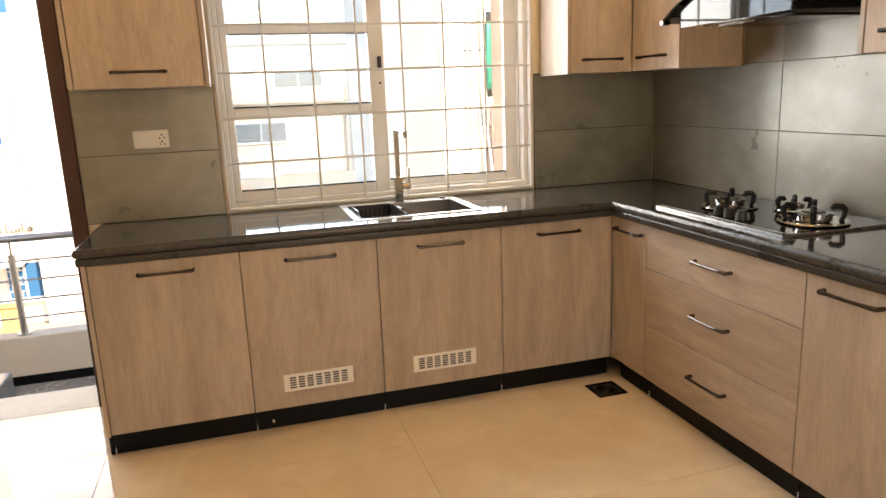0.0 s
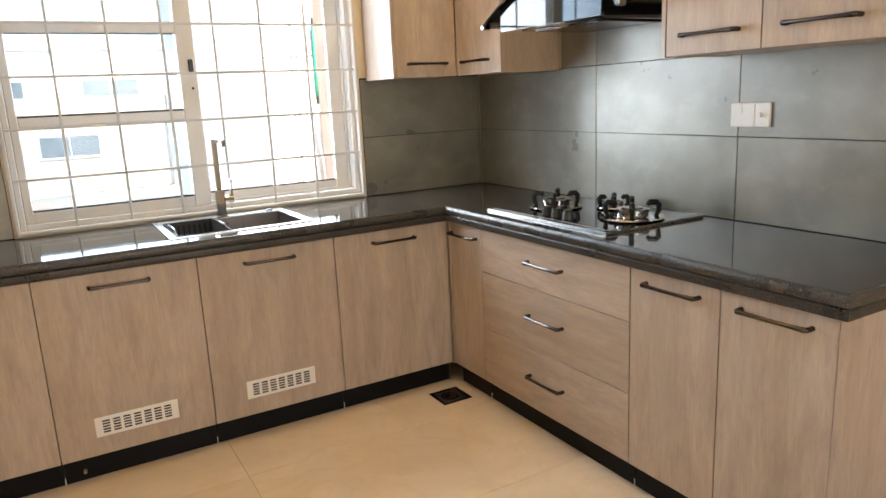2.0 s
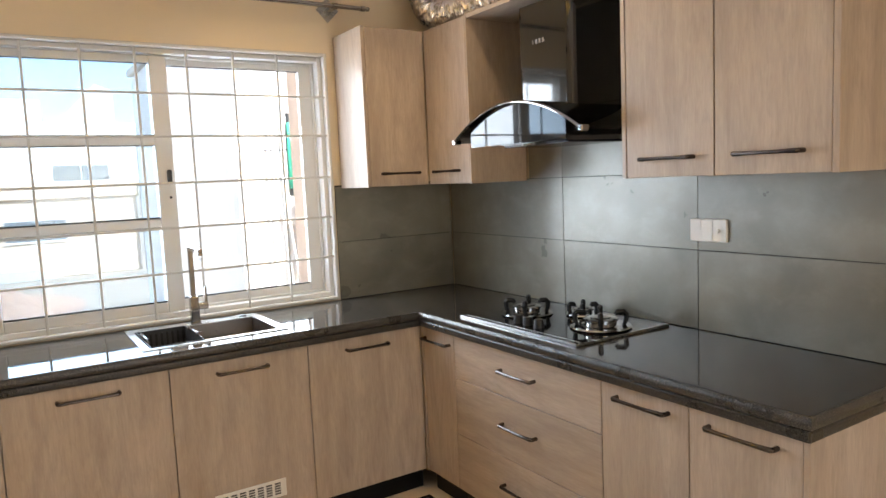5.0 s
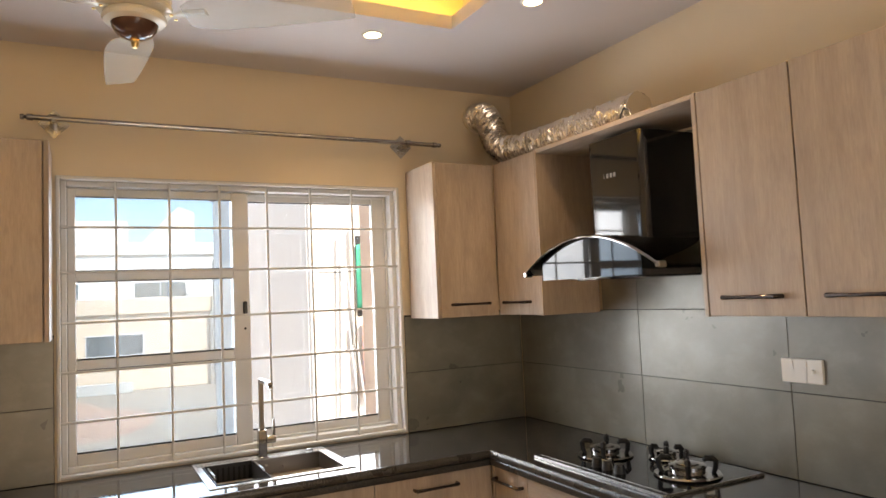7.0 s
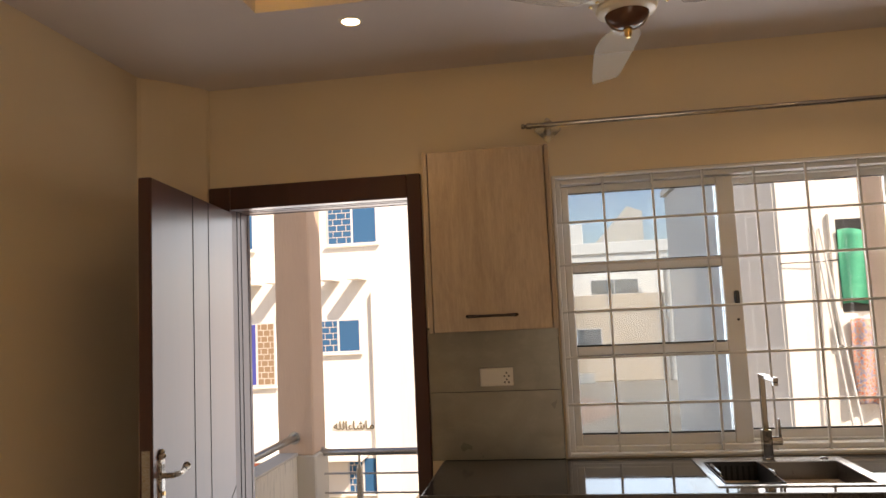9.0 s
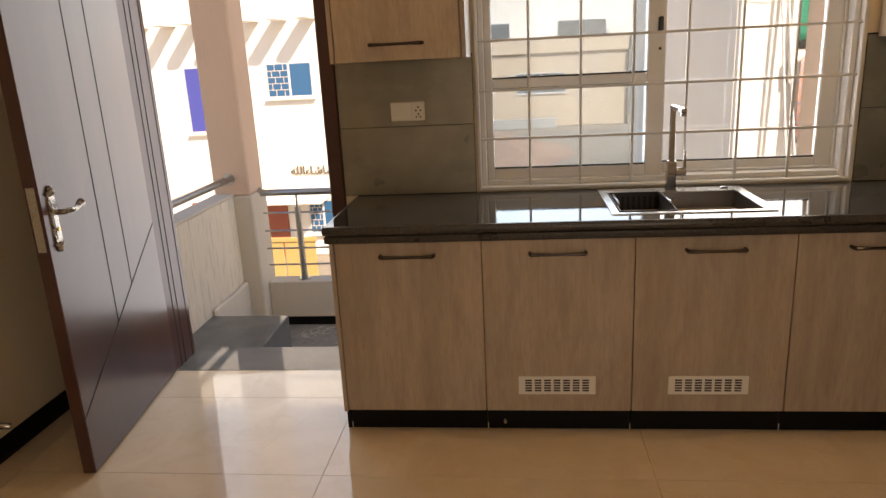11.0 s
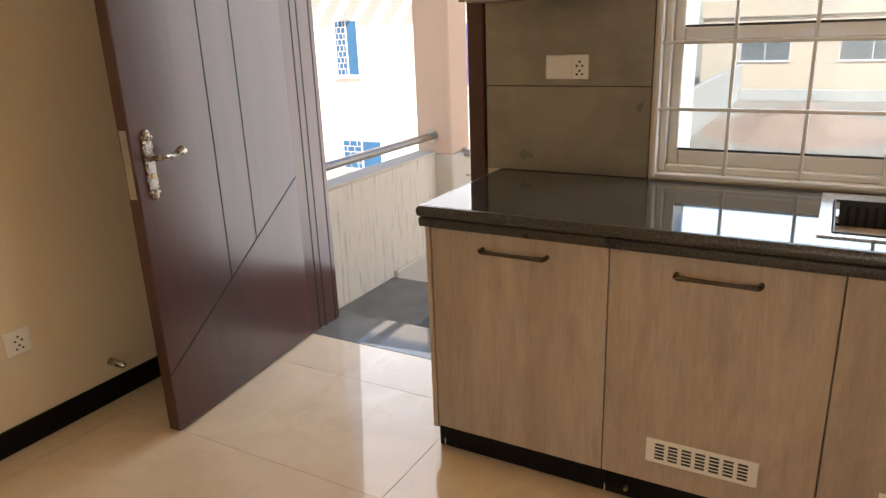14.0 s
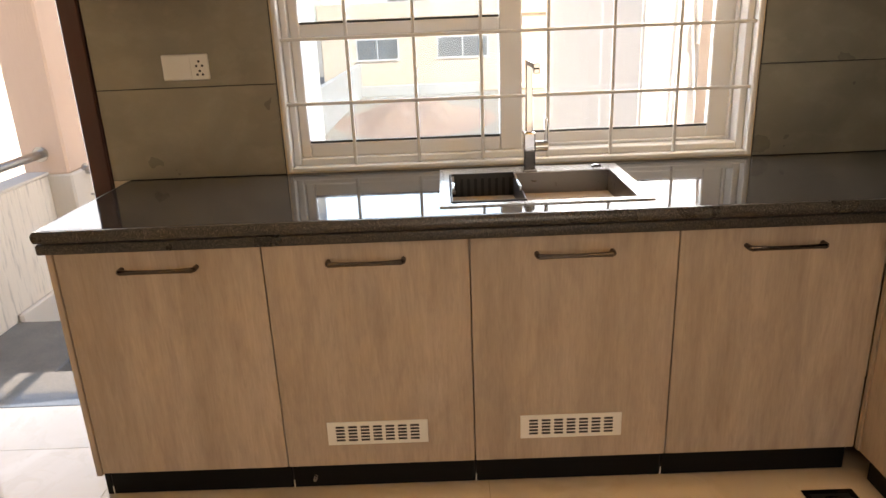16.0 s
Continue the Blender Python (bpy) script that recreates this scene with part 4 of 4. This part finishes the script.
box_w = thing("door_chime", (LEFT, -0.215, 2.05), "small white plastic box high on the wall", "wall box")
part("case", boxed((LEFT, LEFT + 0.035), (-0.262, -0.176), (2.045, 2.135), 0.006), WHITE_PLASTIC, box_w)

# ---- floor drain and a coin-sized catch ----
dr = thing("floor_drain", (-0.682, -0.715, 0.0), "square steel floor drain in the tiles", "drain")
frame_d = bmesh.new()
x, y = (-0.770, -0.620), (-0.800, -0.652)
for bx, by in (((x[0], x[0] + 0.016), y), ((x[1] - 0.016, x[1]), y), ((x[0] + 0.016, x[1] - 0.016), (y[0], y[0] + 0.016)), ((x[0] + 0.016, x[1] - 0.016), (y[1] - 0.016, y[1]))):
    box(frame_d, bx, by, (0.0, 0.004), 0.001)
part("frame", frame_d, GUNMETAL, dr)
# flat black sheet, the drain's dark depth put into its colour
part("well_shade", boxed((x[0] + 0.016, x[1] - 0.016), (y[0] + 0.016, y[1] - 0.016), (0.0002, 0.0012)), BLACK_PLASTIC, dr)
part("grate", lathe(bmesh.new(), [(0.046, 0.001), (0.046, 0.003), (0.036, 0.0035), (0.033, 0.0015), (0.024, 0.0015), (0.022, 0.003), (0.0, 0.003)], (-0.695, -0.726, 0.0), 28), GUNMETAL, dr, smooth=True)
kn = thing("cabinet_stop", (-2.22, -0.556, 0.041), "small bronze stop on the black kick board", "door stop")
part("stud", tube(bmesh.new(), [(-2.228, -0.549, 0.041), (-2.228, -0.572, 0.041)], [0.005, 0.006], 12), OLD_BRONZE, kn, smooth=True)

# ---- ceiling fan ----
fan = thing("ceiling_fan", (-2.082, -1.021, 2.404), "cream ceiling fan with brass trim and three blades", "fan")
fx, fy = -2.082, -1.021
part("finial", lathe(bmesh.new(), [(0.0, 0.0), (0.008, 0.002), (0.011, 0.012), (0.015, 0.030), (0.012, 0.038), (0.0, 0.038)], (fx, fy, 2.404), 16), BRASS, fan, "brass finial", True)
BLADE = Mat("clear_acrylic_blade", 0.16, 0, (0.62, 0.60, 0.55)).set(Alpha=0.34, Specular_IOR_Level=0.8)
bowl_m = Mat("amber_brown_glass", 0.12, 0, (0.10, 0.045, 0.03)).m
part("bowl", lathe(bmesh.new(), [(0.0, 0.0), (0.030, 0.003), (0.052, 0.014), (0.066, 0.032), (0.071, 0.050), (0.0, 0.050)], (fx, fy, 2.434), 32), bowl_m, fan, "brown glass bowl", True)
part("bowl_ring", lathe(bmesh.new(), [(0.066, 0.0), (0.078, 0.001), (0.092, 0.008), (0.097, 0.020), (0.092, 0.031), (0.07, 0.034)], (fx, fy, 2.481), 36), IVORY, fan, "cream enamel ring", True)
part("motor_body", lathe(bmesh.new(), [(0.070, 0.0), (0.098, 0.004), (0.112, 0.012), (0.114, 0.026), (0.108, 0.034), (0.110, 0.040), (0.112, 0.052), (0.106, 0.060), (0.104, 0.094), (0.085, 0.112), (0.0, 0.114)], (fx, fy, 2.514), 36), IVORY, fan, smooth=True)
part("gold_band", lathe(bmesh.new(), [(0.105, 0.0), (0.109, 0.003), (0.109, 0.030), (0.105, 0.034)], (fx, fy, 2.572), 36), BRASS, fan, "brass band", True)
part("rod", tube(bmesh.new(), [(fx, fy, 2.62), (fx, fy, H + 0.20)], 0.013, 12), IVORY, fan)
part("canopy", lathe(bmesh.new(), [(0.02, 0.0), (0.05, 0.02), (0.06, 0.06), (0.0, 0.06)], (fx, fy, H + 0.158), 20), IVORY, fan, smooth=True)
for k in range(3):
    a = radians(91 + 120 * k)
    c, s = math.cos(a), math.sin(a)

    def arm_at(r, w, z):
        return (fx + c * r - s * w, fy + s * r + c * w, z)

    blade = bmesh.new()
    pts = [(0.165, -0.050), (0.20, -0.074), (0.27, -0.086), (0.40, -0.080), (0.58, -0.066), (0.685, -0.056), (0.696, -0.048), (0.696, 0.044), (0.685, 0.052), (0.58, 0.060), (0.40, 0.072), (0.27, 0.076), (0.20, 0.064), (0.165, 0.046)]
    up = [blade.verts.new(arm_at(r, w, 2.496 - w * 0.22 + 0.005)) for r, w in pts]
    dn = [blade.verts.new(arm_at(r, w, 2.496 - w * 0.22)) for r, w in pts]
    blade.faces.new(up)
    blade.faces.new(dn[::-1])
    for j in range(len(pts)):
        l = (j + 1) % len(pts)
        blade.faces.new((up[j], dn[j], dn[l], up[l]))
    b = part("blade", blade, BLADE, fan)
    br = bmesh.new()
    tube(br, [arm_at(0.09, 0, 2.512), arm_at(0.13, 0, 2.504), arm_at(0.17, 0, 2.509), arm_at(0.23, 0, 2.508)], [0.014, 0.016, 0.03, 0.03], 8, True, 0.22, (0, 0, 1))
    part("blade_iron", br, IVORY, b, smooth=True)
    for w in (-0.018, 0.018):
        part("screw", lathe(bmesh.new(), [(0.0, 0.0), (0.006, 0.001), (0.006, 0.005), (0.0, 0.005)], arm_at(0.125, w, 2.494), 8), BRASS, b)

# ---- recessed ceiling lamps ----
for x, y in ((-1.103, -0.612), (-0.640, -1.161), (-3.097, -0.634)):
    l = thing("ceiling_downlight", (x, y, H), "round recessed ceiling lamp, glowing warm white", "ceiling lamp", "downlights")
    part("trim_ring", lathe(bmesh.new(), [(0.035, 0.0), (0.037, -0.005), (0.047, -0.003), (0.050, 0.0)], (x, y, H), 28), WHITE_PLASTIC, l, smooth=True)
    part("lens", lathe(bmesh.new(), [(0.0, -0.0035), (0.035, -0.0035), (0.035, -0.001), (0.0, -0.001)], (x, y, H), 24), GLOW, l, "glowing warm lens")
    lamp("downlight_beam", "SPOT", look((x, y, H - 0.012), (x, y, 0)), 7.5, (1.0, 0.74, 0.44), spot=(radians(125), 0.8, 0.035))

# ---- balcony ----
BF, PX, PT = -0.62, -4.37, 0.505
solid("balcony_floor", boxed((PX - 0.15, 0.9), (0.23, 2.45), (BF - 0.15, BF)), MOSAIC, "patterned beige tile balcony floor", "floor", kind="structure")
solid("house_base", boxed((LEFT - WALL, WALL), (REAR - WALL, WALL), (-3.4, -0.125)), OFFWHITE, "rendered lower storey of the house", "wall", kind="structure")
solid("balcony_deck", boxed((PX - 0.15, 0.9), (0.24, 2.44), (BF - 0.35, BF - 0.155)), OFFWHITE, "rendered edge of the balcony slab", "slab", kind="structure")
solid("balcony_step", boxed((PX + 0.001, -3.80), (0.296, 1.41), (BF, -0.245), 0.006), GRANITE_STEP, "polished grey granite step outside the door", "step")
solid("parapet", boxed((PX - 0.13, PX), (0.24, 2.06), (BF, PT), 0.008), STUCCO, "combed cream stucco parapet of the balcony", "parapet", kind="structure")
solid("parapet_coping", boxed((PX - 0.15, PX + 0.008), (0.24, 2.06), (PT, PT + 0.02), 0.004), OFFWHITE, "smooth plaster coping on the parapet", "coping", kind="structure")
solid("parapet_fillet", boxed((PX, PX + 0.035), (1.415, 2.06), (BF, BF + 0.42), 0.012), OFFWHITE, "smooth plaster band at the parapet's foot", "trim", kind="structure")
column = thing("balcony_column", (-4.35, 2.2, BF), "peach plastered balcony column on a cream foot", "column", kind="structure")
part("shaft", boxed((-4.525, -4.235), (2.065, 2.36), (PT, 3.6), 0.012), PEACH, column)
part("foot", boxed((-4.54, -4.22), (2.061, 2.375), (BF, PT), 0.012), OFFWHITE, column)
curb = solid("balcony_curb", boxed((-4.219, 0.9), (2.18, 2.34), (BF, -0.245), 0.008), OFFWHITE, "cream rendered balcony curb under the railing", "curb", kind="structure")
solid("balcony_skirting", boxed((-4.219, 0.9), (2.168, 2.18), (BF, BF + 0.07), 0.002), BLACK_LAMINATE, "black stone skirting along the curb", "skirting", kind="structure")
solid("canopy_column", boxed((-0.53, -0.21), (0.85, 1.15), (BF, 3.6), 0.012), PEACH, "peach plastered column outside the window", "column", kind="structure")

railing = thing("balcony_railing", (-3.0, 2.26, -0.245), "stainless steel balcony railing with thin rods", "railing")
part("handrail", tube(bmesh.new(), [(-4.235, 2.26, 0.488), (0.85, 2.26, 0.488)], 0.028, 14), STEEL, railing, smooth=True)
part("wall_flange", tube(bmesh.new(), [(-4.235, 2.26, 0.488), (-4.221, 2.26, 0.488)], 0.045, 16), STEEL, railing)
for z in (0.32, 0.17, 0.02, -0.12):
    part("rod", tube(bmesh.new(), [(-4.235, 2.26, z), (0.85, 2.26, z)], 0.008, 8), STEEL, railing, smooth=True)
for x in (-3.93, -2.55, -1.2, 0.2):
    p = part("post", tube(bmesh.new(), [(x, 2.26, -0.242), (x, 2.26, 0.37)], 0.026, 14), STEEL, railing, smooth=True)
    part("base_flange", tube(bmesh.new(), [(x, 2.26, -0.245), (x, 2.26, -0.232)], 0.052, 18), STEEL, p)
    part("top_pin", tube(bmesh.new(), [(x, 2.26, 0.37), (x, 2.26, 0.480)], 0.010, 8), STEEL, p)
side_rail = thing("parapet_rail", (PX - 0.06, 1.0, PT), "stainless steel handrail above the parapet", "railing")
part("handrail", tube(bmesh.new(), [(PX - 0.04, 0.25, 0.640), (PX - 0.02, 2.062, 0.640)], 0.028, 14), STEEL, side_rail, smooth=True)
part("wall_flange", tube(bmesh.new(), [(PX - 0.02, 2.050, 0.640), (PX - 0.02, 2.066, 0.640)], 0.048, 16), STEEL, side_rail)

# ---- ground and the street ----
gm = bmesh.new()
bmesh.ops.create_grid(gm, x_segments=40, y_segments=40, size=700)
for v in gm.verts:
    v.co.z = -3.4
solid("ground", gm, SOIL, "dusty bare ground of the plots", "ground", kind="structure")


def facade_window(parent, x, z, y, curtain=None, bars=True, glazing=None, tan=None, label="sliding window with blue panes and a brick-pattern grille"):
    """A two-leaf window in a wall that faces -y."""
    m = (x[0] + x[1]) / 2
    w = part("window", boxed((x[0] - 0.05, x[1] + 0.05), (y - 0.03, y + 0.05), (z[0] - 0.05, z[1] + 0.05), 0.01), PVC, parent, label)
    part("pane", boxed((x[0], m - 0.03), (y - 0.036, y - 0.03), z), curtain or glazing or BLUE_PANE, w)
    part("pane", boxed((m + 0.03, x[1]), (y - 0.036, y - 0.03), z), tan or glazing or BLUE_PANE, w)
    part("sill", boxed((x[0] - 0.1, x[1] + 0.1), (y - 0.12, y - 0.031), (z[0] - 0.10, z[0] - 0.055), 0.01), FACADE, w)
    if bars:
        rows = max(4, int((z[1] - z[0]) / 0.15))
        a, b = (m + 0.03, x[1]) if tan else (x[0], m - 0.03)
        for k in range(1, rows):
            h = z[0] + (z[1] - z[0]) * k / rows
            part("grille_bar", boxed((a, b), (y - 0.046, y - 0.040), (h - 0.008, h + 0.008)), OFFWHITE, w)
        for k in range(rows):
            h = z[0] + (z[1] - z[0]) * k / rows
            for j in range(1, 3):
                c = a + (b - a) * (j - (0.5 if k % 2 else 0.1)) / 2.4
                part("grille_stud", boxed((c - 0.008, c + 0.008), (y - 0.045, y - 0.041), (h, h + (z[1] - z[0]) / rows)), OFFWHITE, w)
    return w


FY = 14.0
opp = thing("house_opposite", (-11.0, FY + 3, -3.4), "white rendered three storey house across the street", "house")
part("wall", boxed((-18.0, -6.15), (FY, FY + 9), (-3.4, 6.9), 0.03), FACADE, opp)
part("corner_pier", boxed((-6.75, -6.15), (FY - 0.16, FY), (-3.4, 2.2), 0.02), FACADE, opp, "stained corner pier")
part("roof_parapet", boxed((-18.1, -6.05), (FY - 0.10, FY + 0.1), (6.9, 7.7), 0.02), FACADE, opp)
for k in range(13):
    x = -15.55 + k * 0.70
    part("pergola_beam", boxed((x, x + 0.30), (FY - 0.85, FY), (2.48, 2.64), 0.01), FACADE, opp)
facade_window(opp, (-7.82, -6.58), (3.46, 4.40), FY)
facade_window(opp, (-8.18, -7.10), (0.72, 1.48), FY)
facade_window(opp, (-10.29, -9.37), (-0.06, 1.48), FY, CURTAIN_BLUE, tan=TAN_PANE, label="window with a blue curtain and a brick-pattern grille")
facade_window(opp, (-11.0, -9.9), (3.46, 4.40), FY)
facade_window(opp, (-14.34, -13.62), (0.22, 1.66), FY)
facade_window(opp, (-14.35, -13.05), (-2.45, -1.65), FY)
facade_window(opp, (-7.45, -6.75), (-2.75, -1.95), FY)
part("canopy", boxed((-9.6, -6.9), (FY - 0.9, FY), (-1.86, -1.72), 0.02), FACADE, opp)
part("front_door", boxed((-8.75, -8.05), (FY - 0.05, FY), (-3.4, -1.9), 0.01), RED_DOOR, opp, "red-brown painted door")
part("front_door", boxed((-10.6, -9.4), (FY - 0.05, FY), (-3.4, -1.9), 0.01), RED_DOOR, opp)
gate = thing("street_gate", (-7.6, 10.2, -3.4), "ochre painted sheet metal street gate", "gate")
for k in range(7):
    part("gate_panel", boxed((-8.6 + k * 0.34, -8.29 + k * 0.34), (10.2, 10.24), (-3.35, -1.95), 0.01), YELLOW_GATE, gate)
part("gate_rail", boxed((-8.65, -6.2), (10.17, 10.2), (-2.02, -1.92), 0.01), YELLOW_GATE, gate)

# the blessing in metal letters over the door
letters = bpy.data.curves.new("sign_letters", "FONT")
letters.body = "\uFEEA\uFEE0\uFEDF\uFE8D\uFE80\uFE8E\uFEB7\uFE8E\uFEE3"
letters.size, letters.extrude, letters.align_x = 0.30, 0.02, "CENTER"
letters.materials.append(SIGN_DARK)
sign = tagged(new("facade_sign", letters), "dark metal Arabic lettering on the white facade", "sign")
sign.matrix_world = pose(-7.32, FY - 0.03, -1.24, 90, 0, 0)

# ---- neighbour to the north-east ----
nb = thing("neighbour_house", (3.0, 10.0, -3.4), "grey and white rendered neighbouring house", "house")
part("wall", boxed((0.55, 5.2), (6.0, 13.6), (-3.4, 4.05), 0.02), FACADE, nb)
part("side_render", boxed((0.53, 0.549), (6.03, 13.6), (-3.4, 4.0), 0.004), PALE_RENDER, nb, "raw grey cement side wall")
part("roof_slab", boxed((0.45, 5.3), (5.9, 13.7), (4.05, 4.20), 0.02), OFFWHITE, nb)
# black slab on the wall, its colour standing in for a shaded opening
shade_slab = part("opening_shade", boxed((1.22, 2.2), (5.985, 6.0), (1.35, 2.50)), BLACK_PLASTIC, nb, "flat black slab for the shade in a window opening")
part("window_surround", boxed((1.14, 1.22), (5.94, 6.0), (0.95, 2.58), 0.01), FACADE, nb)
part("balcony_wall", boxed((1.14, 2.4), (5.90, 5.985), (0.95, 1.25), 0.01), FACADE, nb)


def cloth(name, x, z, y, material, label, waves):
    bm = bmesh.new()
    n, m = 26, 10
    rows = []
    for j in range(m + 1):
        row = []
        for i in range(n + 1):
            u = i / n
            row.append(bm.verts.new((x[0] + (x[1] - x[0]) * u, y - 0.03 + 0.03 * math.sin(u * waves + j * 0.25), z[1] - (z[1] - z[0]) * j / m + 0.015 * math.sin(u * 9))))
        rows.append(row)
    for a, b in zip(rows, rows[1:]):
        for i in range(n):
            bm.faces.new((a[i], a[i + 1], b[i + 1], b[i]))
    ob = solid(name, bm, material, label, "cloth", smooth=True)
    mod = ob.modifiers.new("thickness", "SOLIDIFY")
    mod.thickness = 0.006
    return ob


cloth("green_awning_cloth", (1.215, 1.80), (1.45, 2.36), 5.93, GREEN_CLOTH, "green cloth hung over the neighbour's window", 14)
cloth("printed_bed_sheet", (1.24, 1.85), (0.24, 1.26), 5.86, FLORAL, "orange and grey printed sheet hung out to dry", 18)
for a, b in (((0.97, 5.97, 2.46), (1.30, 5.4, -3.4)), ((1.04, 5.97, 2.40), (1.42, 5.3, -3.4))):
    solid("bamboo_pole", tube(bmesh.new(), [a, ((a[0] + b[0]) / 2 + 0.02, (a[1] + b[1]) / 2, (a[2] + b[2]) / 2), b], 0.016, 8), PVC, "pale bamboo pole leaning on the neighbour's wall", "pole", "bamboo poles", smooth=True)
line = tube(bmesh.new(), [(0.56, 6.0, 1.98), (0.60, 5.95, 1.985), (1.0, 5.93, 1.98), (1.6, 5.93, 2.02), (2.2, 5.95, 2.12), (2.24, 6.0, 2.13)], 0.006, 6)
solid("washing_line", line, CAST_IRON, "thin black washing line across the neighbour's wall", "wire")

# ---- far side of the empty plot ----
far = thing("far_house", (-1.0, 47.0, -3.4), "beige and white terraced house beyond the plot", "house")
part("wall", boxed((-9.5, 5.2), (44.0, 52.0), (-3.4, 2.2), 0.05), BEIGE_RENDER, far)
part("upper_wall", boxed((-9.5, 6.0), (45.5, 52.0), (2.2, 5.2), 0.05), FACADE, far)
part("top_wall", boxed((-9.5, 0.5), (46.5, 52.0), (5.2, 7.4), 0.05), FACADE, far)
part("terrace_parapet", boxed((-9.6, 5.3), (43.8, 44.0), (1.3, 2.3), 0.04), BEIGE_RENDER, far)
part("terrace_parapet", boxed((-9.6, 6.1), (45.3, 45.5), (5.1, 5.9), 0.04), FACADE, far)
part("roof_gable", prism(bmesh.new(), [(0.6, 5.2), (4.6, 5.2), (4.6, 8.0), (3.6, 8.4)], 46.0, 52.0, 1), OFFWHITE, far)
for x, z in (((-2.0, 1.15), (-1.15, 0.05)), ((-7.2, -4.6), (-1.15, 0.05))):
    facade_window(far, x, z, 44.0, bars=False, glazing=GREY_PANE, label="sliding window with grey panes")
for x, z in (((0.8, 3.9), (2.35, 3.30)), ((-5.2, -2.4), (2.35, 3.30))):
    facade_window(far, x, z, 45.5, bars=False, glazing=GREY_PANE, label="sliding window with grey panes")
# upright grey strip beside the end of the beige wall
part("drain_pipe", tube(bmesh.new(), [(5.55, 43.7, -3.4), (5.55, 43.7, 4.6)], 0.22, 10), GREY_RENDER, far, "upright grey round strip at the house corner")
solid("plot_wall_west", boxed((-7.25, -7.0), (27.0, 43.7), (-3.4, -1.35), 0.03), GREY_RENDER, "grey cement boundary wall of the empty plot", "wall", kind="structure")
solid("plot_wall_north", boxed((-7.0, 0.5), (43.0, 43.3), (-3.4, -2.75), 0.03), GREY_RENDER, "low grey cement boundary wall of the empty plot", "wall", kind="structure")
heap = bmesh.new()
bmesh.ops.create_grid(heap, x_segments=44, y_segments=44, size=1.0)
for v in heap.verts:
    r = min(1.0, v.co.xy.length)
    h = (math.cos(r * math.pi) * 0.5 + 0.5) ** 1.3
    n = noise.fractal(Vector((v.co.x * 3, v.co.y * 3, 0.3)), 0.7, 2.1, 5) * 0.25
    v.co = Vector((-3.2 + v.co.x * 4.6, 32.0 + v.co.y * 6.5, -3.42 + (0.95 + n * 1.3) * h))
solid("rubble_heap", heap, RED_SOIL, "heap of reddish soil and brick rubble on the empty plot", "rubble heap", smooth=True)

# ---- tiles of the walls and the floor ----
def tile_mesh(name, sx, sy, sz, material, bevel):
    bm = boxed((-sx / 2, sx / 2), (-sy / 2, sy / 2), (-sz / 2, sz / 2), bevel)
    bmesh.ops.recalc_face_normals(bm, faces=bm.faces)
    me = bpy.data.meshes.new(name)
    bm.to_mesh(me)
    bm.free()
    me.materials.append(material)
    return me


shared = {}


def lay(name, parent, x, y, z, material, bevel=0.0008):
    key = tuple(round(abs(a[1] - a[0]), 4) for a in (x, y, z))
    if (name, key) not in shared:
        shared[name, key] = tile_mesh(name, *key, material, bevel)
    return piece(name, shared[name, key], ((x[0] + x[1]) / 2, (y[0] + y[1]) / 2, (z[0] + z[1]) / 2), parent)


g = 0.0014
rows = ((0.881, 1.189), (1.189, 1.484), (1.484, 1.800), (1.800, 2.225))
grout_e = boxed((0.003, 0.0079), (-2.455, -0.0005), (0.8805, 1.484))
box(grout_e, (0.003, 0.0079), (-1.651, -0.715), (1.4842, 2.225))
splash_e = solid("backsplash_east", grout_e, GROUT_DARK, "grey cement-look tiles behind the hob", "backsplash", kind="structure")
for j, (a, b) in enumerate(rows):
    for c, d in ((-0.957, -0.004), (-1.704, -0.957), (-2.452, -1.704)):
        if j > 1:
            if d < -1.70:
                continue
            c, d = max(c, -1.650), min(d, -0.716)
        lay("tile", splash_e, (0.0, 0.0055), (c + g, d - g), (a + g, b - g), TILE)
splash_n = solid("backsplash_north", boxed((-0.728, -0.0005), (0.003, 0.0079), (0.8805, 1.49)), GROUT_DARK, "grey cement-look tiles beside the window", "backsplash", kind="structure")
for a, b in rows[:2]:
    lay("tile", splash_n, (-0.728 + g, -0.004), (0.0, 0.0055), (a + g, b - g), TILE)
splash_w = solid("backsplash_west", boxed((-2.949, -2.342), (0.003, 0.0079), (0.8805, 1.49)), GROUT_DARK, "grey cement-look tiles under the wall cabinet", "backsplash", kind="structure")
for a, b in rows[:2]:
    lay("tile", splash_w, (-2.949 + g, -2.344), (0.0, 0.0055), (a + g, b - g), TILE)

floor_ob = bpy.data.objects["floor"]
gf = 0.0007
xs = sorted({LEFT, 0.0, *[round(-1.692 + 1.213 * k, 4) for k in range(-2, 2)]})
ys = sorted({REAR, 0.0, *[round(-0.290 - 0.606 * k, 4) for k in range(0, 10) if REAR < -0.290 - 0.606 * k < 0]})
for a, b in zip(xs, xs[1:]):
    for c, d in zip(ys, ys[1:]):
        lay("floor_tile", floor_ob, (a + gf, b - gf), (c + gf, d - gf), (-0.010, 0.0), FLOOR_TILE, 0.0006)
